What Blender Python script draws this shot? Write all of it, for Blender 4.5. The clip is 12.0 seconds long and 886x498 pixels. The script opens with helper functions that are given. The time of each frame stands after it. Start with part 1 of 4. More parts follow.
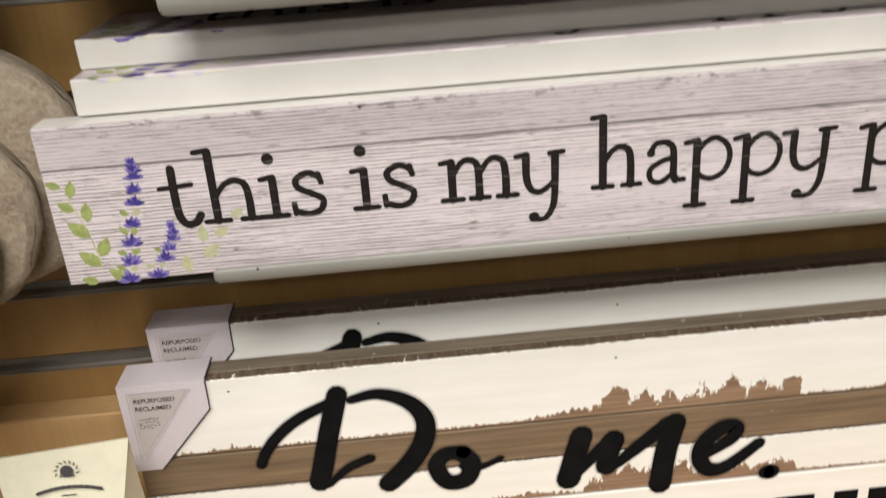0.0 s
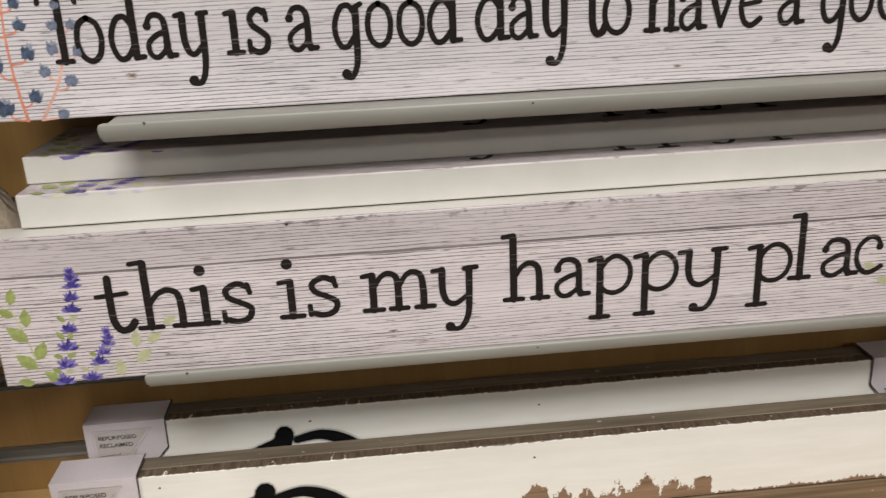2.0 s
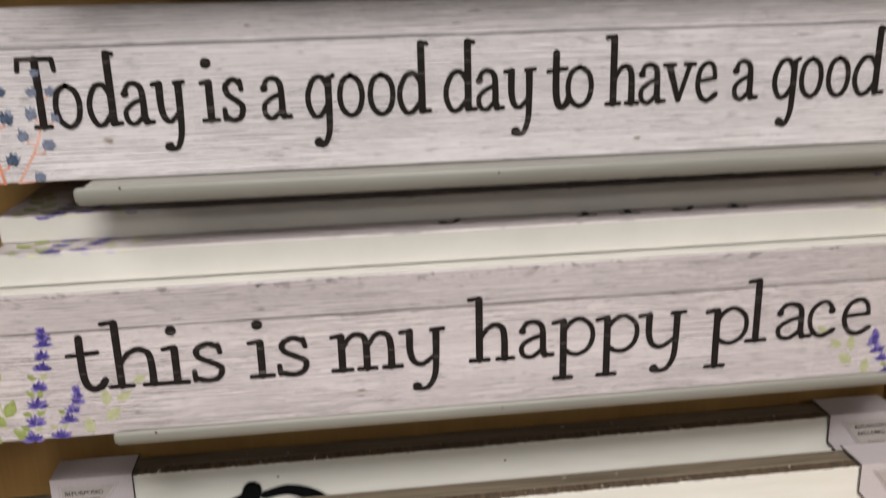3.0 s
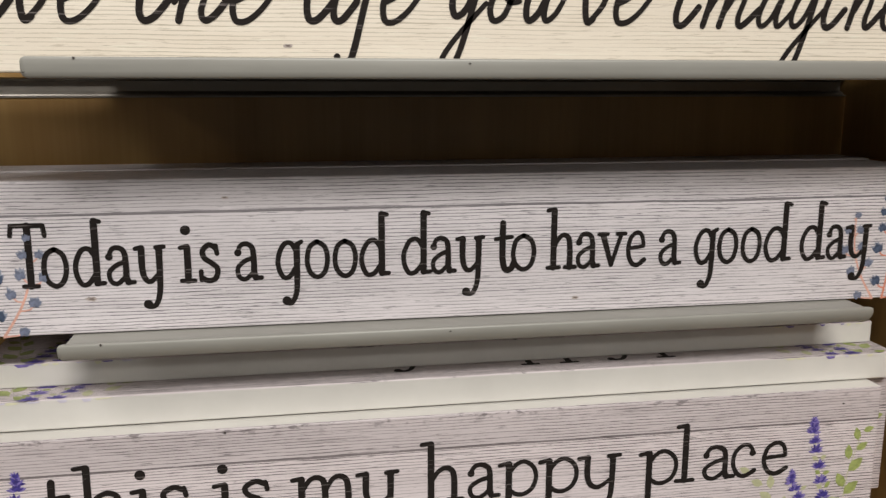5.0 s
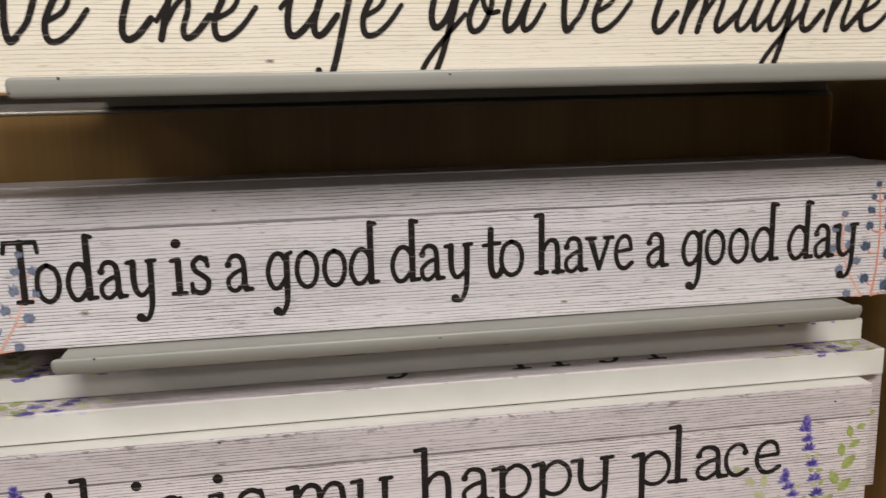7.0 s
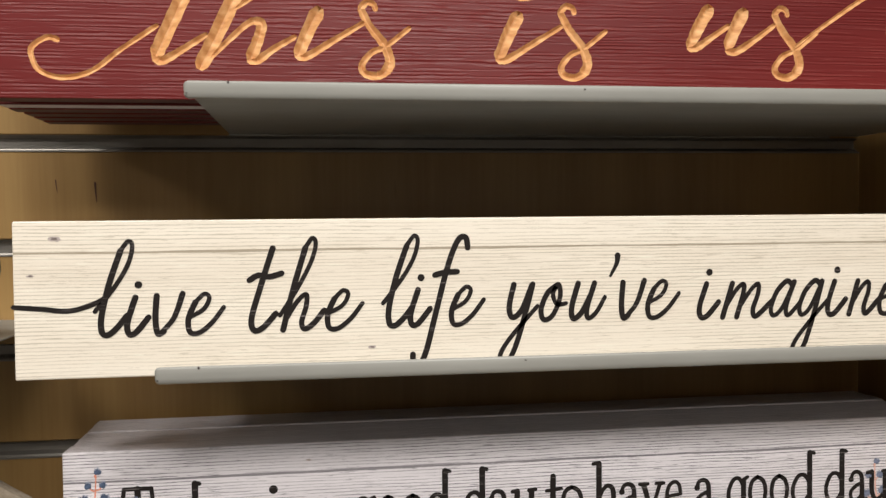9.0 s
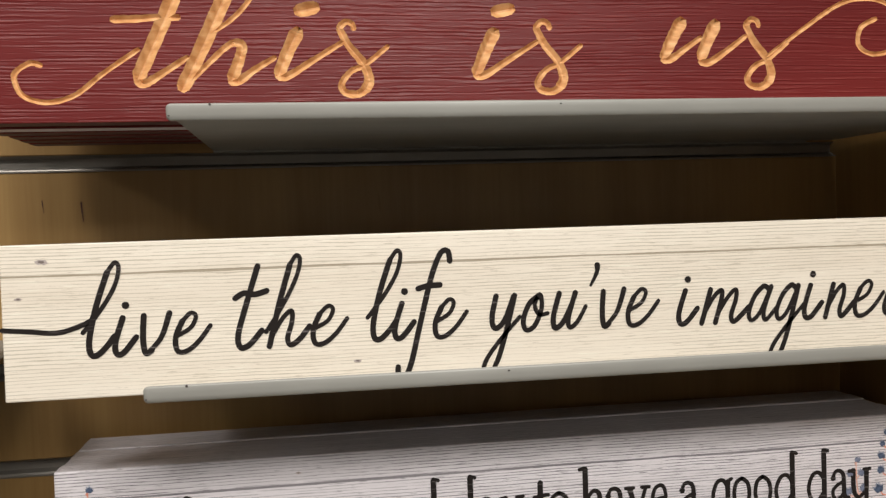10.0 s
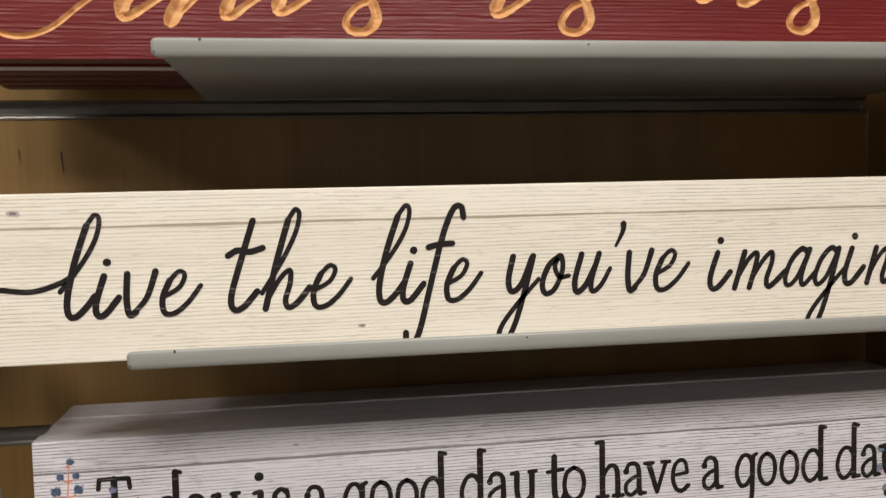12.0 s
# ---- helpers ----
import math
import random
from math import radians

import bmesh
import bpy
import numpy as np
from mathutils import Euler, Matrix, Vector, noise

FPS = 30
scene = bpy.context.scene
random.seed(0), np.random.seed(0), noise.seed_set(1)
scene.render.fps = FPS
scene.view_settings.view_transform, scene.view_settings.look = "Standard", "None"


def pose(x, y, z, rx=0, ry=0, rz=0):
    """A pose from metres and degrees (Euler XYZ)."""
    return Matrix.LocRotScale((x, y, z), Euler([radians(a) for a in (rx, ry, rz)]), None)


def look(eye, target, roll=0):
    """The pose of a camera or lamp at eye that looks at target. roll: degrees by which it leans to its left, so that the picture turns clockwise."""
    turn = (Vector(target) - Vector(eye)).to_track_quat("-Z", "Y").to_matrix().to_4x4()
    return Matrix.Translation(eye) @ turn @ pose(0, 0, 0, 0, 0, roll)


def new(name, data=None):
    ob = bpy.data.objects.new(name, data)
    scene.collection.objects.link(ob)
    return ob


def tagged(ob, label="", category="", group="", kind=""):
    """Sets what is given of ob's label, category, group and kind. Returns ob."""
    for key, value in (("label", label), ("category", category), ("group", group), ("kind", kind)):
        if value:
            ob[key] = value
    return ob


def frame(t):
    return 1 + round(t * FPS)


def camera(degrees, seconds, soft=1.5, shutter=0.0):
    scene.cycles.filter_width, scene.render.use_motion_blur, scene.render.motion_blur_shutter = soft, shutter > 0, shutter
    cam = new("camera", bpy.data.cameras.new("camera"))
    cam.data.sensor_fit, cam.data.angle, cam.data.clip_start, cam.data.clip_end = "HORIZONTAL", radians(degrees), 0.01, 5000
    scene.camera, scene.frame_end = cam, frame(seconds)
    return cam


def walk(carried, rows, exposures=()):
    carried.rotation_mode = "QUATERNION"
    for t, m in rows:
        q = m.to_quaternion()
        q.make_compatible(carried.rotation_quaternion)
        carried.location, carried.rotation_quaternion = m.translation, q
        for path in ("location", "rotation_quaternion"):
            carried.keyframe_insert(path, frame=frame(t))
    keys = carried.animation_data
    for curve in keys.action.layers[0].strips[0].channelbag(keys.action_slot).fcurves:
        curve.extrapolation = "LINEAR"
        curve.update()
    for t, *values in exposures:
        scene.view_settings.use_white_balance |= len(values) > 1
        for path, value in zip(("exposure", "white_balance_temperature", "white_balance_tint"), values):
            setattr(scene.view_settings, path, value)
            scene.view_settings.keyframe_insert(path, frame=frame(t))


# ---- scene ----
cam = camera(53.8, 12.0, soft=1.35, shutter=0.5)
METRES, EYE, TILT, LEAN, TURN = 0.54, 1.2, 0.0, 0.0, -2.3
ROWS = [
    (0.0, 0.0, 0.0, 0.0, -1.75, -24.32, 3.88),
    (0.5, 0.0242, -0.0256, 0.0405, -0.5, -21.43, 2.95),
    (1.0, 0.0328, -0.0426, 0.0595, -0.95, -20.3, 2.62),
    (1.5, 0.0485, -0.0495, 0.0623, -1.84, -19.71, 2.38),
    (2.0, 0.0822, -0.0717, 0.0823, -3.24, -19.45, 2.44),
    (2.5, 0.102, -0.0734, 0.0886, -4.27, -19.09, 2.34),
    (3.0, 0.0931, -0.0965, 0.1317, -4.65, -16.99, 1.37),
    (3.5, 0.0541, -0.1265, 0.2423, -4.92, -13.13, -0.1),
    (5.5, 0.0946, -0.2101, 0.2832, -8.64, -11.36, 0.51),
    (6.0, 0.1165, -0.217, 0.287, -9.28, -11.27, 0.93),
    (6.5, 0.1253, -0.2166, 0.2822, -8.92, -11.33, 1.23),
    (7.0, 0.1065, -0.2154, 0.2851, -7.41, -11.1, 1.13),
    (7.5, 0.0522, -0.2343, 0.3306, -5.65, -8.72, 0.15),
    (9.5, 0.0005, -0.3991, 0.5313, -6.29, -1.59, 1.0),
    (10.0, 0.0134, -0.4052, 0.5366, -6.44, -1.63, 1.79),
    (10.5, 0.0199, -0.3889, 0.5382, -6.89, -1.89, 1.93),
    (11.0, 0.0197, -0.3528, 0.5383, -7.27, -2.33, 1.78),
    (11.5, 0.002, -0.3176, 0.536, -7.29, -2.9, 1.65),
    (12.0, -0.0036, -0.2759, 0.5181, -6.88, -3.91, 1.22),
]
path = {t: pose(0, 0, EYE, TILT, LEAN, TURN) @ pose(METRES * x, METRES * y, METRES * z, 90 + pitch, roll, yaw) for t, x, y, z, yaw, pitch, roll in ROWS}
path[3.5] = look((0.022, -0.074, 1.318), (0.278, 1.864, 0.897), 0.0)
path[3.7] = look((0.023, -0.081, 1.324), (0.287, 1.866, 0.949), 0.4)
path[7.7] = look((0.011, -0.141, 1.401), (0.269, 1.827, 1.156), 0.3)
walk(cam, sorted(path.items(), key=lambda row: row[0]),
     exposures=[(0.0, 0.1), (0.2, -0.05), (0.5, -0.12), (1.0, -0.19), (1.5, -0.2), (2.0, -0.15), (2.5, -0.1), (3.0, -0.1), (3.5, 0.2), (3.7, 0.25), (5.3, -0.28), (7.0, -0.2), (7.7, -0.18), (9.3, 0.02), (10.0, -0.08), (10.5, -0.08), (11.0, -0.10), (11.5, -0.38), (12.0, -0.17)])

# ---- light: ceiling panels of a shop ----
world = bpy.data.worlds.new("world")
scene.world = world
world.use_nodes = True
world.node_tree.nodes["Background"].inputs[0].default_value = (1.0, 0.9, 0.78, 1)
world.node_tree.nodes["Background"].inputs[1].default_value = 0.004


def panel_light(x, y, z, w, d, power, colour=(1.0, 0.965, 0.92)):
    data = bpy.data.lights.new("ceiling_panel", "AREA")
    data.shape, data.size, data.size_y, data.energy, data.color = "RECTANGLE", w, d, power, colour
    ob = new("ceiling_panel", data)
    ob.matrix_world = pose(x, y, z)
    return ob


panel_light(-0.9, -0.45, 3.05, 0.6, 0.6, 27)
panel_light(0.3, -1.62, 3.05, 1.2, 0.6, 122)
panel_light(0.9, -3.7, 3.05, 1.2, 0.6, 72)
panel_light(-2.8, -1.9, 3.05, 0.6, 1.2, 40)


# ---- node helpers ----
def material(name, rough=0.6, metal=0.0):
    m = bpy.data.materials.new(name)
    m.use_nodes = True
    nt = m.node_tree
    bsdf = nt.nodes["Principled BSDF"]
    bsdf.inputs["Roughness"].default_value = rough
    bsdf.inputs["Metallic"].default_value = metal
    return m, nt, bsdf


def coords(nt, scale, source="Object", shift=(0, 0, 0)):
    tc = nt.nodes.new("ShaderNodeTexCoord")
    mp = nt.nodes.new("ShaderNodeMapping")
    mp.inputs["Scale"].default_value = scale
    mp.inputs["Location"].default_value = shift
    nt.links.new(tc.outputs[source], mp.inputs["Vector"])
    return mp.outputs["Vector"]


def noise_tex(nt, vec, scale=1.0, detail=4.0, rough=0.6, distortion=0.0):
    n = nt.nodes.new("ShaderNodeTexNoise")
    n.inputs["Scale"].default_value = scale
    n.inputs["Detail"].default_value = detail
    n.inputs["Roughness"].default_value = rough
    n.inputs["Distortion"].default_value = distortion
    nt.links.new(vec, n.inputs["Vector"])
    return n.outputs["Fac"]


def ramp(nt, fac, stops):
    r = nt.nodes.new("ShaderNodeValToRGB")
    el = r.color_ramp.elements
    while len(el) < len(stops):
        el.new(0.5)
    for e, (p, c) in zip(el, stops):
        e.position = p
        e.color = (*c, 1) if not isinstance(c, (int, float)) else (c, c, c, 1)
    nt.links.new(fac, r.inputs["Fac"])
    return r.outputs["Color"]


def mix(nt, fac, a, b, mode="MIX"):
    m = nt.nodes.new("ShaderNodeMix")
    m.data_type, m.blend_type = "RGBA", mode
    for sock, v in ((m.inputs[0], fac), (m.inputs[6], a), (m.inputs[7], b)):
        if isinstance(v, (int, float)):
            sock.default_value = v
        elif isinstance(v, tuple):
            sock.default_value = (*v, 1)
        else:
            nt.links.new(v, sock)
    return m.outputs[2]


def calc(nt, op, a, b=0.0, c=0.0):
    m = nt.nodes.new("ShaderNodeMath")
    m.operation = op
    for i, v in enumerate((a, b, c)):
        if isinstance(v, (int, float)):
            m.inputs[i].default_value = v
        else:
            nt.links.new(v, m.inputs[i])
    return m.outputs[0]


def axis(nt, which):
    tc = nt.nodes.new("ShaderNodeTexCoord")
    s = nt.nodes.new("ShaderNodeSeparateXYZ")
    nt.links.new(tc.outputs["Object"], s.inputs[0])
    return s.outputs[which]


def bump(nt, bsdf, height, strength=0.3, distance=0.001):
    b = nt.nodes.new("ShaderNodeBump")
    b.inputs["Strength"].default_value = strength
    b.inputs["Distance"].default_value = distance
    nt.links.new(height, b.inputs["Height"])
    nt.links.new(b.outputs[0], bsdf.inputs["Normal"])


# ---- materials ----
def plain(name, colour, rough=0.6, metal=0.0, vary=0.12, scale=40.0):
    m, nt, bsdf = material(name, rough, metal)
    f = noise_tex(nt, coords(nt, (1, 1, 1)), scale, 5)
    lo = tuple(c * (1 - vary) for c in colour)
    hi = tuple(min(1, c * (1 + vary)) for c in colour)
    nt.links.new(ramp(nt, f, [(0.3, lo), (0.7, hi)]), bsdf.inputs["Base Color"])
    return m


def printed_boards(name, base, tint, streak, seams, shift, dark=0.45, wear=0.0, upper=0.0):
    """A printed picture of whitewashed boards: fine long grain, a few dark checks, and seams at given heights."""
    m, nt, bsdf = material(name, 0.42)
    wave = noise_tex(nt, coords(nt, (5, 5, 9), shift=shift), 1.0, 3)
    tc = nt.nodes.new("ShaderNodeTexCoord")
    sep = nt.nodes.new("ShaderNodeSeparateXYZ")
    nt.links.new(tc.outputs["Object"], sep.inputs[0])
    z = calc(nt, "ADD", calc(nt, "ADD", sep.outputs[2], calc(nt, "MULTIPLY", sep.outputs[1], 0.8)), calc(nt, "MULTIPLY", calc(nt, "SUBTRACT", wave, 0.5), 0.0035))
    comb = nt.nodes.new("ShaderNodeCombineXYZ")
    nt.links.new(sep.outputs[0], comb.inputs[0])
    nt.links.new(sep.outputs[1], comb.inputs[1])
    nt.links.new(z, comb.inputs[2])

    def stretched(sx, sz, seed):
        mp = nt.nodes.new("ShaderNodeMapping")
        mp.inputs["Scale"].default_value = (sx, 0.5, sz)
        mp.inputs["Location"].default_value = (seed + shift[0], seed, seed * 2)
        nt.links.new(comb.outputs[0], mp.inputs["Vector"])
        return mp.outputs["Vector"]

    broad = noise_tex(nt, stretched(1.2, 26, 3), 1.0, 3)
    col = ramp(nt, broad, [(0.3, tint), (0.62, base)])
    fine = noise_tex(nt, stretched(10, 360, 7), 1.0, 2, 0.5)
    mid = noise_tex(nt, stretched(7, 420, 11), 1.0, 3, 0.55)
    patch = noise_tex(nt, stretched(3, 14, 17), 1.0, 2)
    lines = calc(nt, "MULTIPLY", ramp(nt, fine, [(0.50, 0.0), (0.66, 1.0)]), ramp(nt, patch, [(0.32, 0.15), (0.6, 1.0)]))
    col = mix(nt, calc(nt, "MULTIPLY", lines, dark * 0.22), col, streak)
    drift = noise_tex(nt, stretched(1.6, 30, 31), 1.0, 3, 0.55)
    jitter = noise_tex(nt, stretched(20, 190, 61), 1.0, 4, 0.65)
    phase = calc(nt, "ADD", calc(nt, "MULTIPLY", z, 6.2832 / 0.0031), calc(nt, "ADD", calc(nt, "MULTIPLY", drift, 13.0), calc(nt, "MULTIPLY", jitter, 4.0)))
    breaks = noise_tex(nt, stretched(14, 300, 41), 1.0, 5, 0.75)
    rings = calc(nt, "MULTIPLY", ramp(nt, calc(nt, "SINE", phase), [(0.60, 0.0), (0.90, 1.0)]), ramp(nt, breaks, [(0.40, 0.0), (0.49, 1.0)]))
    rings = calc(nt, "MULTIPLY", rings, ramp(nt, patch, [(0.30, 0.3), (0.55, 1.0)]))
    col = mix(nt, calc(nt, "MULTIPLY", rings, min(1.0, dark * 1.15)), col, streak)
    dashes = ramp(nt, noise_tex(nt, stretched(46, 620, 71), 1.0, 3, 0.6), [(0.60, 0.0), (0.68, 1.0)])
    col = mix(nt, calc(nt, "MULTIPLY", dashes, dark * 0.85), col, streak)
    pale = ramp(nt, noise_tex(nt, stretched(24, 420, 83), 1.0, 3, 0.6), [(0.58, 0.0), (0.70, 1.0)])
    col = mix(nt, calc(nt, "MULTIPLY", pale, 0.45), col, tuple(min(0.86, c * 1.16) for c in base))
    checks = ramp(nt, mid, [(0.64, 0.0), (0.72, 1.0)])
    col = mix(nt, calc(nt, "MULTIPLY", checks, dark * 0.7), col, streak)
    worn = ramp(nt, noise_tex(nt, stretched(60, 150, 53), 1.0, 4, 0.65), [(0.55, 0.0), (0.60, 1.0)])
    rim = ramp(nt, sep.outputs[2], [(0.121, 0.0), (0.1325, 1.0)])
    col = mix(nt, calc(nt, "MULTIPLY", calc(nt, "MULTIPLY", worn, rim), dark * wear), col, streak)
    if upper:
        col = mix(nt, calc(nt, "MULTIPLY", calc(nt, "GREATER_THAN", z, seams[0]), upper), col, tuple(c * 0.55 for c in tint))
    for at in seams:
        d = calc(nt, "ABSOLUTE", calc(nt, "SUBTRACT", z, at))
        wide = calc(nt, "MULTIPLY", noise_tex(nt, stretched(7, 1, at * 50), 1.0, 3), 0.0021)
        line = calc(nt, "LESS_THAN", d, wide)
        col = mix(nt, calc(nt, "MULTIPLY", line, 0.75), col, streak)
    knots = noise_tex(nt, stretched(20, 60, 23), 1.0, 2)
    col = mix(nt, calc(nt, "MULTIPLY", ramp(nt, knots, [(0.74, 0.0), (0.80, 1.0)]), 0.4), col, streak)
    nt.links.new(col, bsdf.inputs["Base Color"])
    bump(nt, bsdf, calc(nt, "SUBTRACT", pale, calc(nt, "ADD", rings, dashes)), 0.12, 0.0004)
    return m


def maple(name, lo, hi, rough=0.38):
    m, nt, bsdf = material(name, rough)
    long = noise_tex(nt, coords(nt, (14, 14, 1.1)), 1.0, 5, 0.6, 0.4)
    fine = noise_tex(nt, coords(nt, (170, 170, 5)), 1.0, 3)
    f = calc(nt, "ADD", calc(nt, "MULTIPLY", long, 0.75), calc(nt, "MULTIPLY", fine, 0.25))
    nt.links.new(ramp(nt, f, [(0.32, lo), (0.66, hi)]), bsdf.inputs["Base Color"])
    flecks = ramp(nt, noise_tex(nt, coords(nt, (55, 55, 7), shift=(3, 1, 2)), 1.0, 2), [(0.73, 0.0), (0.78, 1.0)])
    col = mix(nt, calc(nt, "MULTIPLY", flecks, 0.35), ramp(nt, f, [(0.32, lo), (0.66, hi)]), tuple(c * 0.45 for c in lo))
    nt.links.new(col, bsdf.inputs["Base Color"])
    bump(nt, bsdf, fine, 0.08, 0.0005)
    return m


def worn_paint(name, edge_lo, edge_hi, chip):
    """White paint over brown wood, worn through along the plank's long edges (heights edge_lo and edge_hi)."""
    m, nt, bsdf = material(name, 0.55)
    z = axis(nt, 2)
    ragged = noise_tex(nt, coords(nt, (230, 55, 40), shift=(chip, 0, 0)), 1.0, 5, 0.7)
    stretch = noise_tex(nt, coords(nt, (4, 4, 4), shift=(chip * 3, 0, 0)), 1.0, 3)
    reach = calc(nt, "ADD", calc(nt, "MULTIPLY", calc(nt, "MAXIMUM", calc(nt, "SUBTRACT", ragged, 0.36), 0.0), 0.018), calc(nt, "MULTIPLY", calc(nt, "MULTIPLY", ragged, calc(nt, "MAXIMUM", calc(nt, "SUBTRACT", stretch, 0.48), 0.0)), 0.09))
    lo = calc(nt, "LESS_THAN", calc(nt, "SUBTRACT", z, edge_lo), reach)
    hi = calc(nt, "LESS_THAN", calc(nt, "SUBTRACT", edge_hi, z), calc(nt, "MULTIPLY", reach, 0.20))
    flake = ramp(nt, noise_tex(nt, coords(nt, (30, 30, 90), shift=(chip * 7, 2, 0)), 1.0, 5, 0.7), [(0.74, 0.0), (0.76, 1.0)])
    x = axis(nt, 0)
    torn = calc(nt, "MULTIPLY", ramp(nt, x, [(0.40, 0.0), (0.46, 1.0), (0.66, 1.0), (0.70, 0.0)]), noise_tex(nt, coords(nt, (34, 20, 16), shift=(chip * 5, 0, 0)), 1.0, 5, 0.75))
    lo = calc(nt, "MAXIMUM", lo, calc(nt, "LESS_THAN", calc(nt, "SUBTRACT", z, edge_lo), calc(nt, "MULTIPLY", calc(nt, "MAXIMUM", calc(nt, "SUBTRACT", torn, 0.34), 0.0), 0.12)))
    bare = calc(nt, "MAXIMUM", calc(nt, "MAXIMUM", lo, hi), flake)
    grain = noise_tex(nt, coords(nt, (6, 60, 200)), 1.0, 4)
    wood = ramp(nt, grain, [(0.3, (0.16, 0.098, 0.058)), (0.7, (0.36, 0.235, 0.150))])
    paint = ramp(nt, noise_tex(nt, coords(nt, (8, 30, 60)), 1.0, 4), [(0.3, (0.82, 0.805, 0.745)), (0.7, (0.90, 0.885, 0.84))])
    scraped = ramp(nt, noise_tex(nt, coords(nt, (260, 40, 120), shift=(chip, 6, 0)), 1.0, 4, 0.7), [(0.35, (0.07, 0.048, 0.032)), (0.65, (0.20, 0.145, 0.10))])
    nt.links.new(mix(nt, bare, paint, mix(nt, hi, wood, scraped)), bsdf.inputs["Base Color"])
    bump(nt, bsdf, calc(nt, "SUBTRACT", grain, calc(nt, "MULTIPLY", bare, 1.5)), 0.35, 0.0008)
    return m


def brown_plank(name, tone):
    m, nt, bsdf = material(name, 0.7)
    grain = noise_tex(nt, coords(nt, (5, 60, 190)), 1.0, 5, 0.65, 0.3)
    wood = ramp(nt, grain, [(0.3, tuple(c * 0.55 for c in tone)), (0.55, tone), (0.75, tuple(c * 1.4 for c in tone))])
    fleck = ramp(nt, noise_tex(nt, coords(nt, (120, 120, 260)), 1.0, 3), [(0.70, 0.0), (0.73, 1.0)])
    nt.links.new(mix(nt, calc(nt, "MULTIPLY", fleck, 0.7), wood, (0.75, 0.72, 0.66)), bsdf.inputs["Base Color"])
    bump(nt, bsdf, grain, 0.4, 0.001)
    return m


def red_boards(name):
    m, nt, bsdf = material(name, 0.42)
    tc = nt.nodes.new("ShaderNodeTexCoord")
    sep = nt.nodes.new("ShaderNodeSeparateXYZ")
    nt.links.new(tc.outputs["Object"], sep.inputs[0])
    comb = nt.nodes.new("ShaderNodeCombineXYZ")
    nt.links.new(calc(nt, "MULTIPLY", sep.outputs[0], 2.4), comb.inputs[0])
    nt.links.new(calc(nt, "MULTIPLY", sep.outputs[1], 60.0), comb.inputs[1])
    nt.links.new(calc(nt, "MULTIPLY", sep.outputs[2], 42.0), comb.inputs[2])
    drift = noise_tex(nt, comb.outputs[0], 1.0, 3, 0.5)
    phase = calc(nt, "ADD", calc(nt, "MULTIPLY", sep.outputs[2], 6.2832 / 0.0037), calc(nt, "ADD", calc(nt, "MULTIPLY", drift, 26.0), calc(nt, "MULTIPLY", noise_tex(nt, coords(nt, (30, 60, 160), shift=(4, 1, 7)), 1.0, 3, 0.6), 4.0)))
    wave = calc(nt, "SINE", phase)
    gaps = ramp(nt, noise_tex(nt, coords(nt, (15, 60, 230)), 1.0, 3), [(0.44, 0.0), (0.60, 1.0)])
    line = calc(nt, "MULTIPLY", ramp(nt, wave, [(0.90, 0.0), (0.995, 1.0)]), gaps)
    base = ramp(nt, noise_tex(nt, coords(nt, (2, 9, 14)), 1.0, 4), [(0.3, (0.112, 0.0105, 0.0105)), (0.7, (0.158, 0.0165, 0.0150))])
    nt.links.new(mix(nt, calc(nt, "MULTIPLY", line, 0.42), base, (0.40, 0.13, 0.11)), bsdf.inputs["Base Color"])
    bump(nt, bsdf, calc(nt, "MULTIPLY", wave, gaps), 0.45, 0.0007)
    return m


def carved_wood(name):
    m, nt, bsdf = material(name, 0.6)
    v = coords(nt, (1, 1, 1))
    chatter = nt.nodes.new("ShaderNodeTexWave")
    chatter.bands_direction = "DIAGONAL"
    chatter.inputs["Scale"].default_value = 30
    chatter.inputs["Distortion"].default_value = 9
    chatter.inputs["Detail"].default_value = 3
    nt.links.new(v, chatter.inputs["Vector"])
    n = noise_tex(nt, coords(nt, (60, 60, 200)), 1.0, 4)
    f = calc(nt, "ADD", calc(nt, "MULTIPLY", chatter.outputs["Fac"], 0.24), calc(nt, "MULTIPLY", n, 0.76))
    nt.links.new(ramp(nt, f, [(0.25, (0.46, 0.19, 0.06)), (0.5, (0.64, 0.325, 0.125)), (0.75, (0.77, 0.45, 0.21))]), bsdf.inputs["Base Color"])
    bump(nt, bsdf, f, 0.6, 0.0015)
    return m


def ink_mat(name):
    """Black print, scratched through in short level strokes like the boards below it."""
    m, nt, bsdf = material(name, 0.5)
    s = noise_tex(nt, coords(nt, (18, 18, 520), "Object"), 1.0, 2)
    nt.links.new(ramp(nt, s, [(0.60, (0.020, 0.0165, 0.015)), (0.70, (0.16, 0.14, 0.135))]), bsdf.inputs["Base Color"])
    return m


def matte(m, level=0.05):
    m.node_tree.nodes["Principled BSDF"].inputs["Specular IOR Level"].default_value = level
    return m


def tray_metal(name):
    m, nt, bsdf = material(name, 0.42)
    v = noise_tex(nt, coords(nt, (6, 30, 30)), 1.0, 5)
    col = ramp(nt, v, [(0.3, (0.262, 0.256, 0.230)), (0.7, (0.325, 0.318, 0.288))])
    nick = ramp(nt, noise_tex(nt, coords(nt, (60, 200, 200)), 1.0, 3), [(0.76, 0.0), (0.78, 1.0)])
    nt.links.new(mix(nt, calc(nt, "MULTIPLY", nick, 0.6), col, (0.12, 0.10, 0.08)), bsdf.inputs["Base Color"])
    return m


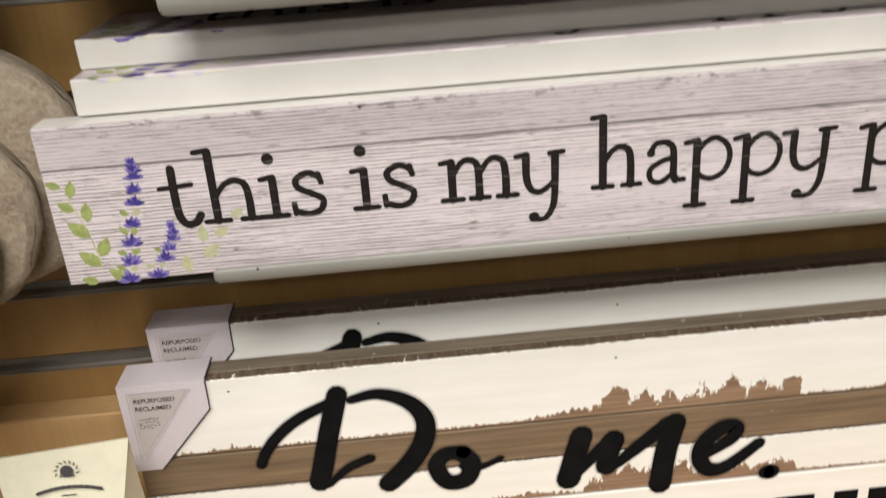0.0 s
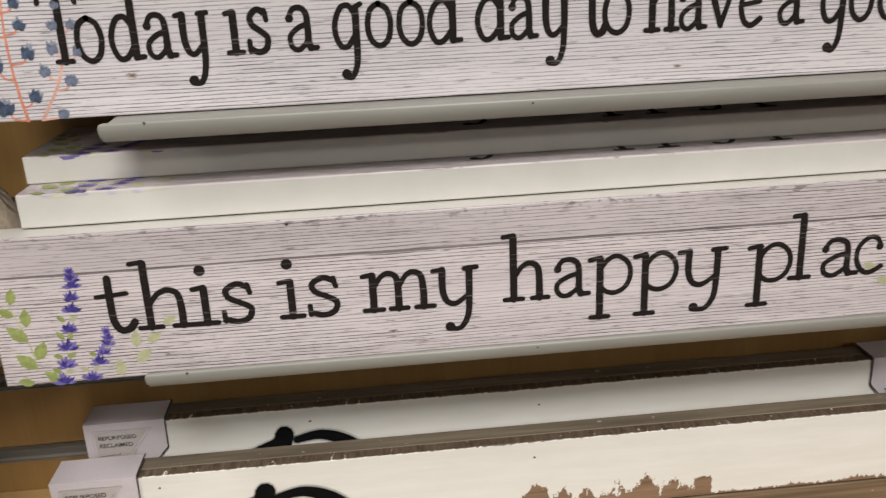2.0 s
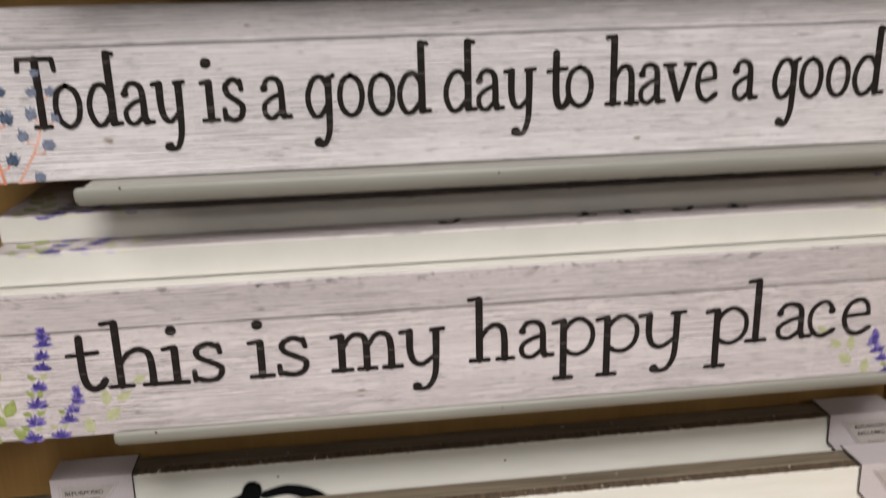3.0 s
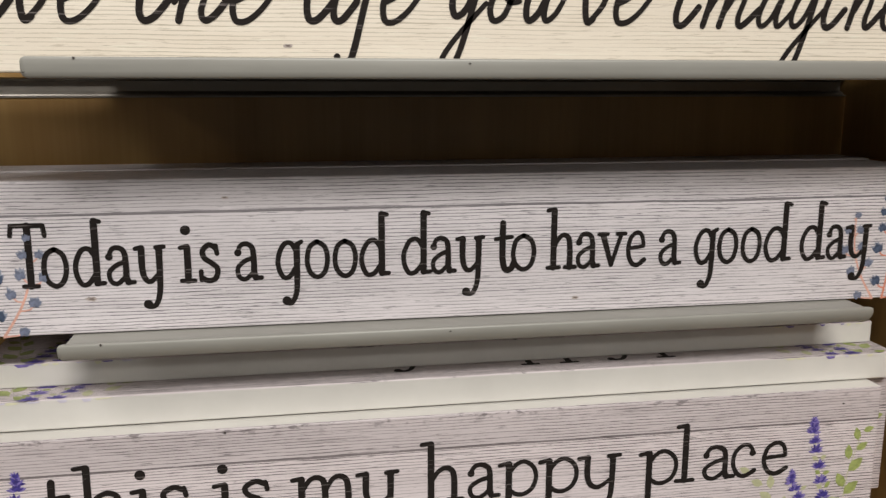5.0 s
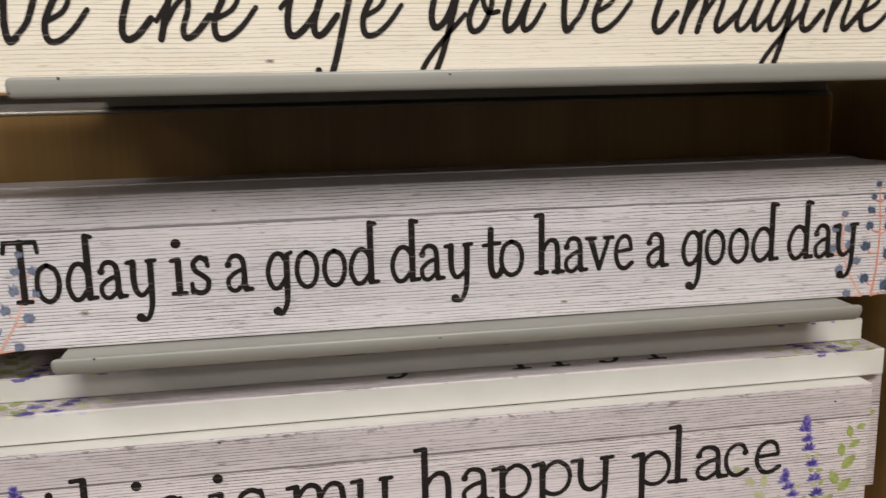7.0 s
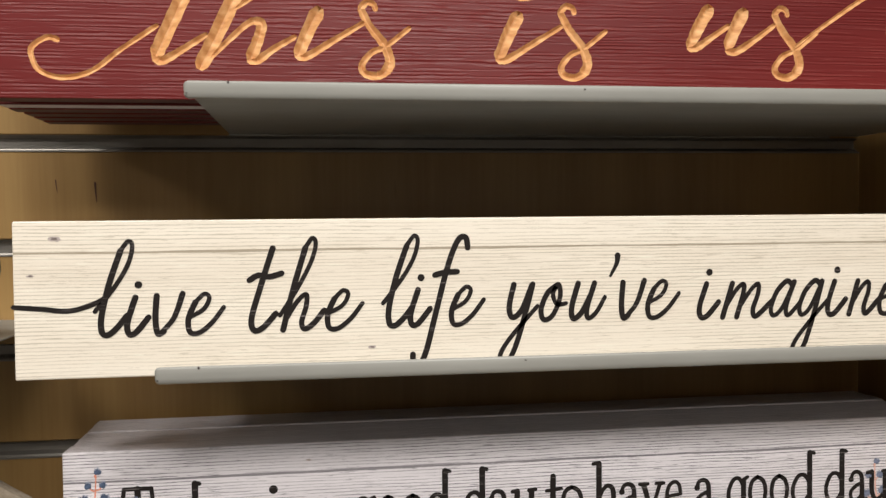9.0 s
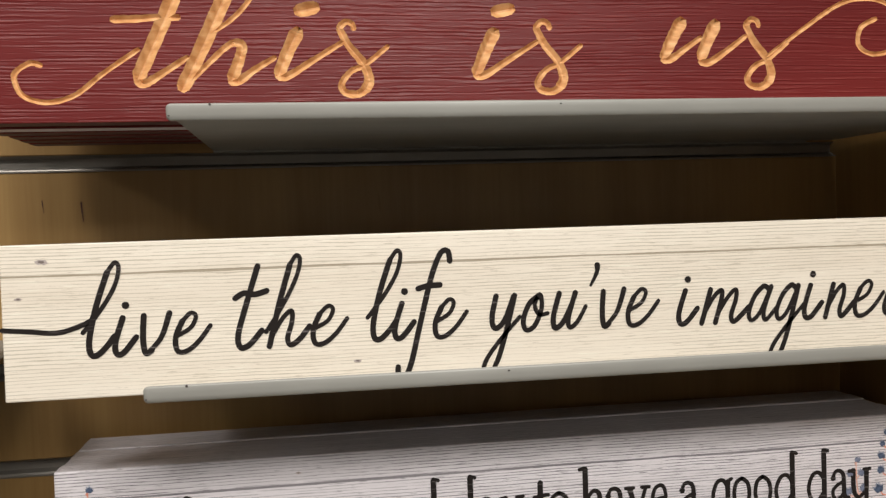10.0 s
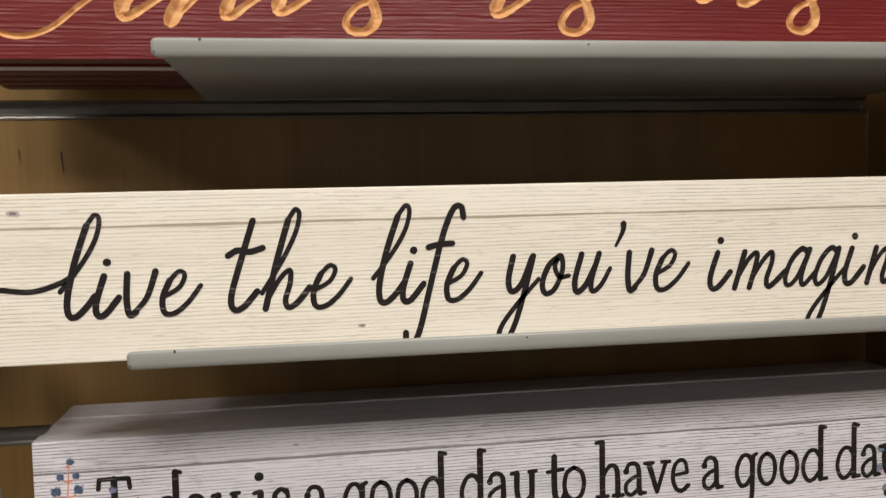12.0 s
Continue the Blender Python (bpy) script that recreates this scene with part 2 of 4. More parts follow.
def driftwood(name):
    m, nt, bsdf = material(name, 0.85)
    g = noise_tex(nt, coords(nt, (9, 60, 9)), 1.0, 6, 0.65, 0.6)
    p = noise_tex(nt, coords(nt, (210, 210, 210)), 1.0, 5, 0.7)
    f = calc(nt, "ADD", calc(nt, "MULTIPLY", g, 0.58), calc(nt, "MULTIPLY", p, 0.42))
    col = ramp(nt, f, [(0.32, (0.17, 0.125, 0.082)), (0.5, (0.36, 0.290, 0.212)), (0.68, (0.53, 0.455, 0.355))])
    split = noise_tex(nt, coords(nt, (7, 110, 7), shift=(2, 3, 4)), 1.0, 4, 0.6, 0.8)
    crack = ramp(nt, split, [(0.60, 0.0), (0.68, 1.0)])
    nt.links.new(mix(nt, calc(nt, "MULTIPLY", crack, 0.7), col, (0.025, 0.018, 0.012)), bsdf.inputs["Base Color"])
    bump(nt, bsdf, calc(nt, "SUBTRACT", f, crack), 1.0, 0.006)
    return m


def woven_card(name, colour):
    """Card printed with a fine upright grid."""
    m, nt, bsdf = material(name, 0.5)
    f = noise_tex(nt, coords(nt, (1, 1, 1)), 300, 4)
    col = ramp(nt, f, [(0.3, tuple(c * 0.94 for c in colour)), (0.7, colour)])
    for which in (0, 2):
        line = ramp(nt, calc(nt, "SINE", calc(nt, "MULTIPLY", axis(nt, which), 6.2832 / 0.0026)), [(0.70, 0.0), (0.95, 1.0)])
        col = mix(nt, calc(nt, "MULTIPLY", line, 0.16), col, (0.30, 0.26, 0.30))
    nt.links.new(col, bsdf.inputs["Base Color"])
    return m


def overspray(name):
    """A thin mist of black paint beside a sprayed stroke: half bare, speckled."""
    m, nt, bsdf = material(name, 0.9)
    bsdf.inputs["Base Color"].default_value = (0.01, 0.01, 0.01, 1)
    f = noise_tex(nt, coords(nt, (1, 1, 1)), 1400, 3, 0.7)
    nt.links.new(ramp(nt, f, [(0.35, 0.12), (0.65, 0.42)]), bsdf.inputs["Alpha"])
    return m


M_HAPPY = printed_boards("lilac_white_board_print", (0.735, 0.660, 0.668), (0.60, 0.535, 0.545), (0.075, 0.06, 0.062), (0.0985,), (0, 0, 0), 0.95, 0.9, 0.30)
M_TODAY = printed_boards("cool_white_board_print", (0.748, 0.702, 0.722), (0.645, 0.602, 0.618), (0.085, 0.076, 0.085), (0.106,), (5, 2, 1), 0.80, 0.0, 0.12)
M_LIVE = printed_boards("cream_board_print", (0.80, 0.728, 0.617), (0.73, 0.65, 0.54), (0.24, 0.19, 0.12), (0.107,), (9, 4, 2), 0.44)
M_EDGE = plain("white_board_edge", (0.655, 0.635, 0.595), 0.4, 0, 0.05, 14)
M_INK = matte(ink_mat("black_ink"))
M_SPRAY = matte(overspray("black_overspray"))
M_BRUSH = matte(plain("black_brush_paint", (0.007, 0.007, 0.0075), 0.8, 0, 0.3))
M_MAPLE = maple("maple_laminate", (0.25, 0.138, 0.045), (0.37, 0.228, 0.083))
M_PALE = maple("pale_maple", (0.42, 0.25, 0.10), (0.55, 0.36, 0.17))
M_CHANNEL = plain("aluminium_channel", (0.27, 0.248, 0.22), 0.42, 0.55, 0.1, 20)
M_TRAY = tray_metal("grey_powder_coated_steel")
M_RED = matte(red_boards("barn_red_grained_board"), 0.25)
M_REDEDGE = plain("dark_red_edge", (0.075, 0.022, 0.018), 0.6, 0, 0.25)
M_CARVE = carved_wood("freshly_carved_wood")
M_WHITEPLANK = worn_paint("worn_white_paint", 0.0, 0.084, 1.3)
M_WHITEPLANK_LOW = worn_paint("worn_white_paint_low", 0.0, 0.0500, 4.1)
M_BROWN = brown_plank("reclaimed_brown_wood", (0.205, 0.140, 0.082))
M_GREYWOOD = brown_plank("weathered_grey_brown_wood", (0.22, 0.178, 0.128))
M_CARD = woven_card("lilac_grey_card", (0.66, 0.605, 0.635))
M_CARDPANEL = plain("warm_grey_card_panel", (0.50, 0.455, 0.44), 0.6, 0, 0.05, 300)
M_CARDINK = plain("grey_card_ink", (0.05, 0.043, 0.045), 0.7)
M_CREAM = plain("cream_carton", (0.70, 0.66, 0.50), 0.55, 0, 0.05, 60)
M_DRIFT = driftwood("grey_driftwood")
M_DRIFTFACE = driftwood("pale_sawn_driftwood")
M_LEAF = plain("green_watercolour", (0.31, 0.36, 0.12), 0.5, 0, 0.35, 130)
M_LEAF_PALE = plain("pale_green_watercolour", (0.47, 0.47, 0.29), 0.5, 0, 0.2, 130)
M_VIOLET = plain("violet_watercolour", (0.05, 0.036, 0.21), 0.5, 0, 0.7, 240)
M_LILAC = plain("lilac_watercolour", (0.19, 0.15, 0.40), 0.5, 0, 0.35, 240)
M_LILAC_PALE = plain("pale_lilac_wash", (0.60, 0.57, 0.66), 0.5, 0, 0.1, 200)
M_YELLOW_PALE = plain("pale_yellow_wash", (0.70, 0.69, 0.50), 0.5, 0, 0.1, 200)
M_BLUE = plain("slate_blue_watercolour", (0.055, 0.078, 0.13), 0.5, 0, 0.75, 190)
M_BLUE_PALE = plain("pale_blue_watercolour", (0.27, 0.29, 0.36), 0.5, 0, 0.4, 190)
M_CORAL = plain("coral_watercolour", (0.66, 0.25, 0.16), 0.5, 0, 0.25, 150)
M_CORAL_PALE = plain("pale_coral_watercolour", (0.70, 0.40, 0.32), 0.5, 0, 0.2, 150)
M_BLUE_SOFT = plain("soft_blue_watercolour", (0.15, 0.17, 0.24), 0.5, 0, 0.5, 190)
M_KNOT = plain("printed_knot", (0.42, 0.36, 0.33), 0.5, 0, 0.35, 300)
M_KNOT_DARK = plain("printed_knot_heart", (0.17, 0.135, 0.12), 0.5, 0, 0.4, 300)
M_DARK = plain("dark_nail", (0.05, 0.04, 0.035), 0.5)
M_FLOOR = plain("dark_shop_floor", (0.08, 0.075, 0.07), 0.35, 0, 0.15, 3)
M_WALL = plain("taupe_shop_wall", (0.13, 0.12, 0.105), 0.8, 0, 0.06, 2)


# ---- mesh helpers ----
def to_mesh(name, bm, mats):
    me = bpy.data.meshes.new(name)
    bm.to_mesh(me)
    bm.free()
    for m in (mats if isinstance(mats, (list, tuple)) else [mats]):
        me.materials.append(m)
    return me


def part(name, bm, mats, parent, label="", at=(0, 0, 0)):
    ob = new(name, to_mesh(name, bm, mats))
    ob.parent = parent
    ob.location = at
    return tagged(ob, label) if label else ob


def box(x0, x1, y0, y1, z0, z1, bevel=0.0, segments=2):
    bm = bmesh.new()
    bmesh.ops.create_cube(bm, size=1.0, matrix=Matrix.Translation(((x0 + x1) / 2, (y0 + y1) / 2, (z0 + z1) / 2)) @ Matrix.Diagonal((x1 - x0, y1 - y0, z1 - z0, 1)))
    if bevel:
        bmesh.ops.bevel(bm, geom=bm.edges[:], offset=bevel, segments=segments, profile=0.5, affect="EDGES")
    return bm


def thing(name, bm, mats, at, label, category, group="", kind="", turn=(0, 0, 0)):
    ob = new(name, to_mesh(name, bm, mats))
    ob.matrix_basis = pose(*at, *turn)
    return tagged(ob, label, category, group, kind)


# ---- lettering: pen strokes on a flat face (x right, z up, facing -y) ----
def spline(pts, steps=7):
    if len(pts) < 3:
        return list(pts)
    out = []
    ext = [pts[0]] + list(pts) + [pts[-1]]
    for i in range(1, len(ext) - 2):
        p0, p1, p2, p3 = (Vector(p) for p in ext[i - 1:i + 3])
        for k in range(steps):
            t = k / steps
            out.append(tuple(0.5 * (2 * p1 + (p2 - p0) * t + (2 * p0 - 5 * p1 + 4 * p2 - p3) * t * t + (3 * p1 - p0 - 3 * p2 + p3) * t ** 3)))
    out.append(tuple(pts[-1]))
    return out


def ribbon(bm, pts, w0, w1, y, fat=0.0):
    """A flat pen stroke with round ends along pts (x, z); width w0 to w1, swelling by fat in the middle."""
    n = len(pts)
    left, right = [], []
    for i, p in enumerate(pts):
        a, b = Vector(pts[max(i - 1, 0)]), Vector(pts[min(i + 1, n - 1)])
        d = (b - a).normalized() if (b - a).length > 1e-9 else Vector((1, 0))
        u = i / max(n - 1, 1)
        h = 0.5 * (w0 + (w1 - w0) * u) * (1 + fat * math.sin(math.pi * u))
        nx, nz = -d.y * h, d.x * h
        left.append(bm.verts.new((p[0] + nx, y, p[1] + nz)))
        right.append(bm.verts.new((p[0] - nx, y, p[1] - nz)))
    for i in range(n - 1):
        bm.faces.new((right[i], right[i + 1], left[i + 1], left[i]))
    for p, q, w in ((pts[0], pts[1], w0), (pts[-1], pts[-2], w1)):
        disc(bm, p[0], p[1], w / 2, y - 0.00001)


def disc(bm, x, z, r, y, sides=10, squash=1.0):
    bm.faces.new([bm.verts.new((x + r * math.cos(-2 * math.pi * k / sides), y, z + squash * r * math.sin(-2 * math.pi * k / sides))) for k in range(sides)])


SERIF, SCRIPT, CARVED = {}, {}, {}


def glyph(book, char, advance, *strokes):
    """Strokes: (width, points), (width, end width, points), or ('dot', x, z, r)."""
    book[char] = (advance, strokes)


S, F = 0.185, 0.125     # stem and foot of the book letters
glyph(SERIF, "t", 0.74, (S, [(0.30, 1.34), (0.29, 0.7), (0.31, 0.25), (0.42, 0.03), (0.60, 0.06), (0.70, 0.22)]), (0.12, [(0.04, 0.90), (0.62, 0.95)]))
glyph(SERIF, "h", 1.14, (S, [(0.27, 1.66), (0.27, 0.04)]), (F, [(0.04, 1.66), (0.28, 1.69)]), (F, [(0.06, 0.04), (0.48, 0.04)]),
      (0.12, S, [(0.30, 0.62), (0.45, 0.86), (0.64, 0.96), (0.82, 0.86), (0.87, 0.55), (0.87, 0.04)]), (F, [(0.70, 0.04), (1.08, 0.04)]))
glyph(SERIF, "i", 0.58, (S, [(0.30, 0.93), (0.30, 0.04)]), (F, [(0.08, 0.92), (0.30, 0.96)]), (F, [(0.08, 0.04), (0.52, 0.04)]), ("dot", 0.27, 1.38, 0.135))
glyph(SERIF, "s", 0.80, (0.13, [(0.66, 0.74), (0.62, 0.95)]), (0.15, [(0.63, 0.88), (0.42, 0.98), (0.20, 0.84), (0.24, 0.64), (0.46, 0.50), (0.66, 0.34), (0.60, 0.10), (0.38, 0.02), (0.15, 0.10)]), (0.13, [(0.12, 0.28), (0.13, 0.05)]))
glyph(SERIF, "m", 1.68, (S, [(0.27, 0.93), (0.27, 0.04)]), (F, [(0.06, 0.92), (0.28, 0.96)]), (F, [(0.06, 0.04), (0.48, 0.04)]),
      (0.12, S, [(0.30, 0.62), (0.45, 0.88), (0.62, 0.96), (0.78, 0.86), (0.82, 0.55), (0.82, 0.04)]), (F, [(0.64, 0.04), (1.02, 0.04)]),
      (0.12, S, [(0.85, 0.62), (1.0, 0.88), (1.16, 0.96), (1.32, 0.86), (1.37, 0.55), (1.37, 0.04)]), (F, [(1.20, 0.04), (1.60, 0.04)]))
glyph(SERIF, "y", 1.06, (S, 0.12, [(0.24, 0.94), (0.24, 0.40), (0.34, 0.12), (0.54, 0.06), (0.80, 0.26)]), (F, [(0.03, 0.93), (0.26, 0.96)]),
      (S, 0.12, [(0.85, 0.94), (0.84, 0.20), (0.80, -0.28), (0.64, -0.58), (0.42, -0.62)]), ("dot", 0.38, -0.55, 0.125), (F, [(0.74, 0.95), (1.02, 0.97)]))
glyph(SERIF, "a", 0.94, ("dot", 0.20, 0.74, 0.10), (0.12, S, [(0.19, 0.76), (0.30, 0.94), (0.50, 0.97), (0.66, 0.84), (0.69, 0.50), (0.69, 0.20), (0.74, 0.06)]), (F, [(0.72, 0.05), (0.92, 0.06)]),
      (0.13, [(0.68, 0.60), (0.42, 0.52), (0.19, 0.34), (0.22, 0.10), (0.42, 0.03), (0.68, 0.22)]))
glyph(SERIF, "p", 1.10, (S, [(0.28, 0.93), (0.28, -0.60)]), (F, [(0.05, 0.91), (0.29, 0.96)]), (F, [(0.08, -0.61), (0.48, -0.61)]),
      (0.13, [(0.30, 0.68), (0.46, 0.90), (0.68, 0.97), (0.90, 0.78), (0.96, 0.48), (0.86, 0.17), (0.64, 0.02), (0.44, 0.05), (0.30, 0.18)]))
glyph(SERIF, "l", 0.58, (S, [(0.30, 1.66), (0.30, 0.04)]), (F, [(0.08, 1.66), (0.31, 1.69)]), (F, [(0.08, 0.04), (0.52, 0.04)]))
glyph(SERIF, "c", 0.84, ("dot", 0.70, 0.72, 0.10), (0.12, 0.14, [(0.72, 0.76), (0.60, 0.95), (0.40, 0.96), (0.19, 0.75), (0.15, 0.42), (0.28, 0.12), (0.50, 0.03), (0.78, 0.18)]))
glyph(SERIF, "e", 0.88, (0.12, [(0.18, 0.52), (0.76, 0.58)]), (0.12, 0.15, [(0.76, 0.60), (0.68, 0.88), (0.48, 0.97), (0.24, 0.82), (0.15, 0.45), (0.28, 0.12), (0.52, 0.03), (0.80, 0.18)]))
glyph(SERIF, "T", 1.16, (S, [(0.56, 1.60), (0.56, 0.04)]), (0.13, [(0.08, 1.60), (1.04, 1.60)]), (F, [(0.07, 1.60), (0.03, 1.34)]), (F, [(1.05, 1.60), (1.09, 1.34)]), (F, [(0.34, 0.04), (0.78, 0.04)]))
glyph(SERIF, "o", 1.0, (0.14, [(0.50, 0.98), (0.24, 0.84), (0.14, 0.48), (0.24, 0.16), (0.50, 0.02), (0.76, 0.16), (0.86, 0.52), (0.76, 0.84), (0.50, 0.98)]))
glyph(SERIF, "d", 1.12, (0.14, [(0.82, 0.74), (0.62, 0.96), (0.36, 0.92), (0.17, 0.62), (0.16, 0.32), (0.32, 0.05), (0.56, 0.06), (0.82, 0.32)]), (S, [(0.84, 1.68), (0.84, 0.06)]),
      (F, [(0.84, 1.70), (1.02, 1.66)]), (F, [(0.86, 0.05), (1.08, 0.06)]))
glyph(SERIF, "g", 1.04, (0.14, [(0.80, 0.76), (0.62, 0.96), (0.36, 0.92), (0.17, 0.62), (0.16, 0.32), (0.32, 0.05), (0.56, 0.06), (0.80, 0.32)]),
      (S, 0.12, [(0.83, 0.90), (0.82, 0.0), (0.78, -0.40), (0.62, -0.66), (0.46, -0.68)]), ("dot", 0.42, -0.60, 0.125), (F, [(0.82, 0.92), (1.0, 0.99)]))
glyph(SERIF, "v", 0.98, (S, 0.14, [(0.18, 0.93), (0.49, 0.06)]), (0.13, [(0.49, 0.06), (0.82, 0.93)]), (F, [(0.03, 0.95), (0.34, 0.95)]), (F, [(0.68, 0.95), (0.97, 0.95)]))

P, Q = 0.20, 0.15     # down and up strokes of the script
glyph(SCRIPT, "l", 0.62, (Q, [(-0.12, 0.62), (0.20, 1.2), (0.40, 1.75), (0.42, 2.2), (0.30, 2.34), (0.17, 2.1)]), (P, [(0.17, 2.1), (0.07, 1.3), (0.05, 0.5), (0.14, 0.1), (0.30, 0.04), (0.48, 0.24), (0.62, 0.5)]))
glyph(SCRIPT, "i", 0.56, (P, [(0.16, 0.95), (0.10, 0.35), (0.18, 0.06), (0.34, 0.08), (0.56, 0.45)]), ("dot", 0.17, 1.26, 0.125))
glyph(SCRIPT, "v", 0.76, (P, [(0.04, 0.98), (0.12, 0.40), (0.24, 0.04), (0.36, 0.10)]), (Q, 0.2, [(0.30, 0.06), (0.52, 0.42), (0.60, 1.02)]))
glyph(SCRIPT, "e", 0.84, (Q, [(0.06, 0.42), (0.36, 0.62), (0.44, 0.90), (0.30, 1.0), (0.14, 0.80)]), (P, Q, [(0.14, 0.80), (0.06, 0.40), (0.16, 0.06), (0.38, 0.04), (0.62, 0.28), (0.82, 0.66)]))
glyph(SCRIPT, "t", 0.66, (P, [(0.24, 2.10), (0.14, 1.1), (0.09, 0.35), (0.20, 0.04), (0.40, 0.10), (0.62, 0.45)]), (P, [(-0.14, 1.30), (0.04, 1.42), (0.30, 1.38), (0.56, 1.46)]))
glyph(SCRIPT, "h", 0.92, (Q, [(-0.10, 0.40), (0.18, 1.1), (0.36, 1.75), (0.38, 2.2), (0.27, 2.34), (0.16, 2.1)]), (P, [(0.16, 2.1), (0.08, 1.1), (0.04, 0.03)]),
      (Q, P, [(0.06, 0.28), (0.22, 0.72), (0.40, 0.92), (0.46, 0.62), (0.43, 0.22), (0.54, 0.04), (0.72, 0.18), (0.90, 0.5)]))
glyph(SCRIPT, "f", 0.52, (P, [(0.66, 2.02), (0.56, 2.28), (0.38, 2.22), (0.26, 1.6), (0.20, 0.4), (0.16, -0.6), (0.06, -1.0), (-0.10, -0.94), (-0.16, -0.72)]), (P, [(-0.02, 1.32), (0.20, 1.38), (0.52, 1.40)]))
glyph(SCRIPT, "y", 0.76, (P, [(0.08, 0.98), (0.08, 0.40), (0.22, 0.12), (0.42, 0.32), (0.54, 0.95)]), (P, Q, [(0.56, 0.98), (0.52, 0.10), (0.44, -0.70), (0.28, -1.16), (0.12, -1.04), (0.14, -0.70), (0.40, -0.20), (0.80, 0.40)]))
glyph(SCRIPT, "o", 0.66, (P, Q, [(0.36, 0.96), (0.14, 0.74), (0.06, 0.32), (0.18, 0.04), (0.38, 0.14), (0.48, 0.60), (0.38, 0.96), (0.28, 0.72), (0.44, 0.44), (0.66, 0.46)]))
glyph(SCRIPT, "u", 0.84, (P, [(0.10, 0.98), (0.06, 0.36), (0.16, 0.05), (0.34, 0.20), (0.48, 0.66)]), (P, Q, [(0.52, 0.98), (0.46, 0.34), (0.54, 0.05), (0.72, 0.20), (0.86, 0.6)]))
glyph(SCRIPT, "'", 0.24, (0.22, 0.1, [(0.12, 1.70), (0.14, 1.50), (0.04, 1.16)]))
glyph(SCRIPT, "m", 1.06, (P, [(0.12, 0.95), (0.06, 0.03)]), (Q, P, [(0.07, 0.25), (0.22, 0.74), (0.36, 0.92), (0.40, 0.68), (0.36, 0.03)]), (Q, P, [(0.37, 0.25), (0.54, 0.74), (0.68, 0.92), (0.72, 0.65), (0.68, 0.22), (0.78, 0.04), (1.04, 0.42)]))
glyph(SCRIPT, "a", 0.82, (P, Q, [(0.50, 0.88), (0.34, 0.98), (0.14, 0.70), (0.07, 0.26), (0.18, 0.04), (0.36, 0.24), (0.50, 0.78)]), (P, Q, [(0.54, 0.96), (0.46, 0.32), (0.56, 0.04), (0.82, 0.42)]))
glyph(SCRIPT, "g", 0.76, (P, Q, [(0.50, 0.88), (0.34, 0.98), (0.14, 0.70), (0.07, 0.26), (0.18, 0.04), (0.36, 0.24), (0.50, 0.78)]), (P, Q, [(0.54, 0.96), (0.50, 0.10), (0.42, -0.70), (0.28, -1.12), (0.12, -1.0), (0.14, -0.68), (0.40, -0.18), (0.78, 0.42)]))
glyph(SCRIPT, "n", 0.80, (P, [(0.12, 0.95), (0.06, 0.03)]), (Q, P, [(0.07, 0.25), (0.24, 0.74), (0.40, 0.92), (0.46, 0.65), (0.42, 0.22), (0.52, 0.04), (0.78, 0.42)]))
glyph(SCRIPT, "d", 0.86, (P, Q, [(0.50, 0.86), (0.34, 0.98), (0.14, 0.70), (0.07, 0.26), (0.18, 0.04), (0.36, 0.24), (0.50, 0.70)]), (P, Q, [(0.62, 2.2), (0.52, 1.0), (0.46, 0.32), (0.58, 0.04), (0.86, 0.34)]))

D, C = 0.27, 0.092     # broad cuts and hairlines of the carving
glyph(CARVED, "t", 0, (D, 0.25, [(0.98, 2.1), (0.68, 1.45), (0.36, 0.75), (0.10, 0.20)]), (0.20, C, [(0.09, 0.14), (0.21, 0.08), (0.55, 0.28), (0.95, 0.54)]), (0.14, 0.12, [(-0.30, 1.20), (0.10, 1.21), (0.45, 1.24), (0.82, 1.24)]))
glyph(CARVED, "h", 0, (0.29, 0.25, [(1.08, 2.15), (0.76, 1.47), (0.40, 0.70), (0.05, 0.0)]), (C, [(0.62, 1.0), (0.90, 1.18), (1.2, 1.48), (1.44, 1.9), (1.38, 2.2)]), (C, 0.13, [(0.13, 0.06), (0.50, 0.42), (0.80, 0.70), (0.96, 0.80)]),
      (0.15, 0.22, [(0.98, 0.80), (1.10, 0.74), (1.04, 0.48), (0.91, 0.16)]), (0.19, C, [(0.90, 0.11), (1.04, 0.12), (1.32, 0.32), (1.68, 0.53)]))
glyph(CARVED, "i", 0, (D, 0.22, [(0.49, 0.99), (0.32, 0.66), (0.14, 0.24)]), (0.18, C, [(0.13, 0.20), (0.30, 0.20), (0.76, 0.48), (1.32, 0.82)]), ("dot", 0.67, 1.40, 0.15))
glyph(CARVED, "s", 0, (0.10, 0.13, [(0.35, 1.04), (0.31, 1.14), (0.19, 1.17), (0.08, 1.06)]), (0.13, 0.20, [(0.08, 1.06), (0.24, 0.75), (0.50, 0.42), (0.60, 0.12), (0.52, -0.06)]),
      (0.16, C, [(0.54, -0.05), (0.37, -0.14), (0.15, -0.10), (0.10, 0.06), (0.28, 0.28), (0.54, 0.40), (0.96, 0.73)]))
glyph(CARVED, "u", 0, (D, 0.21, [(0.52, 0.98), (0.34, 0.68), (0.15, 0.30)]), (0.18, C, [(0.14, 0.26), (0.30, 0.27), (0.60, 0.47), (0.92, 0.68)]), (D, 0.21, [(1.22, 0.94), (1.06, 0.64), (0.91, 0.30)]), (0.18, C, [(0.91, 0.22), (1.08, 0.20), (1.44, 0.42), (1.86, 0.72)]))


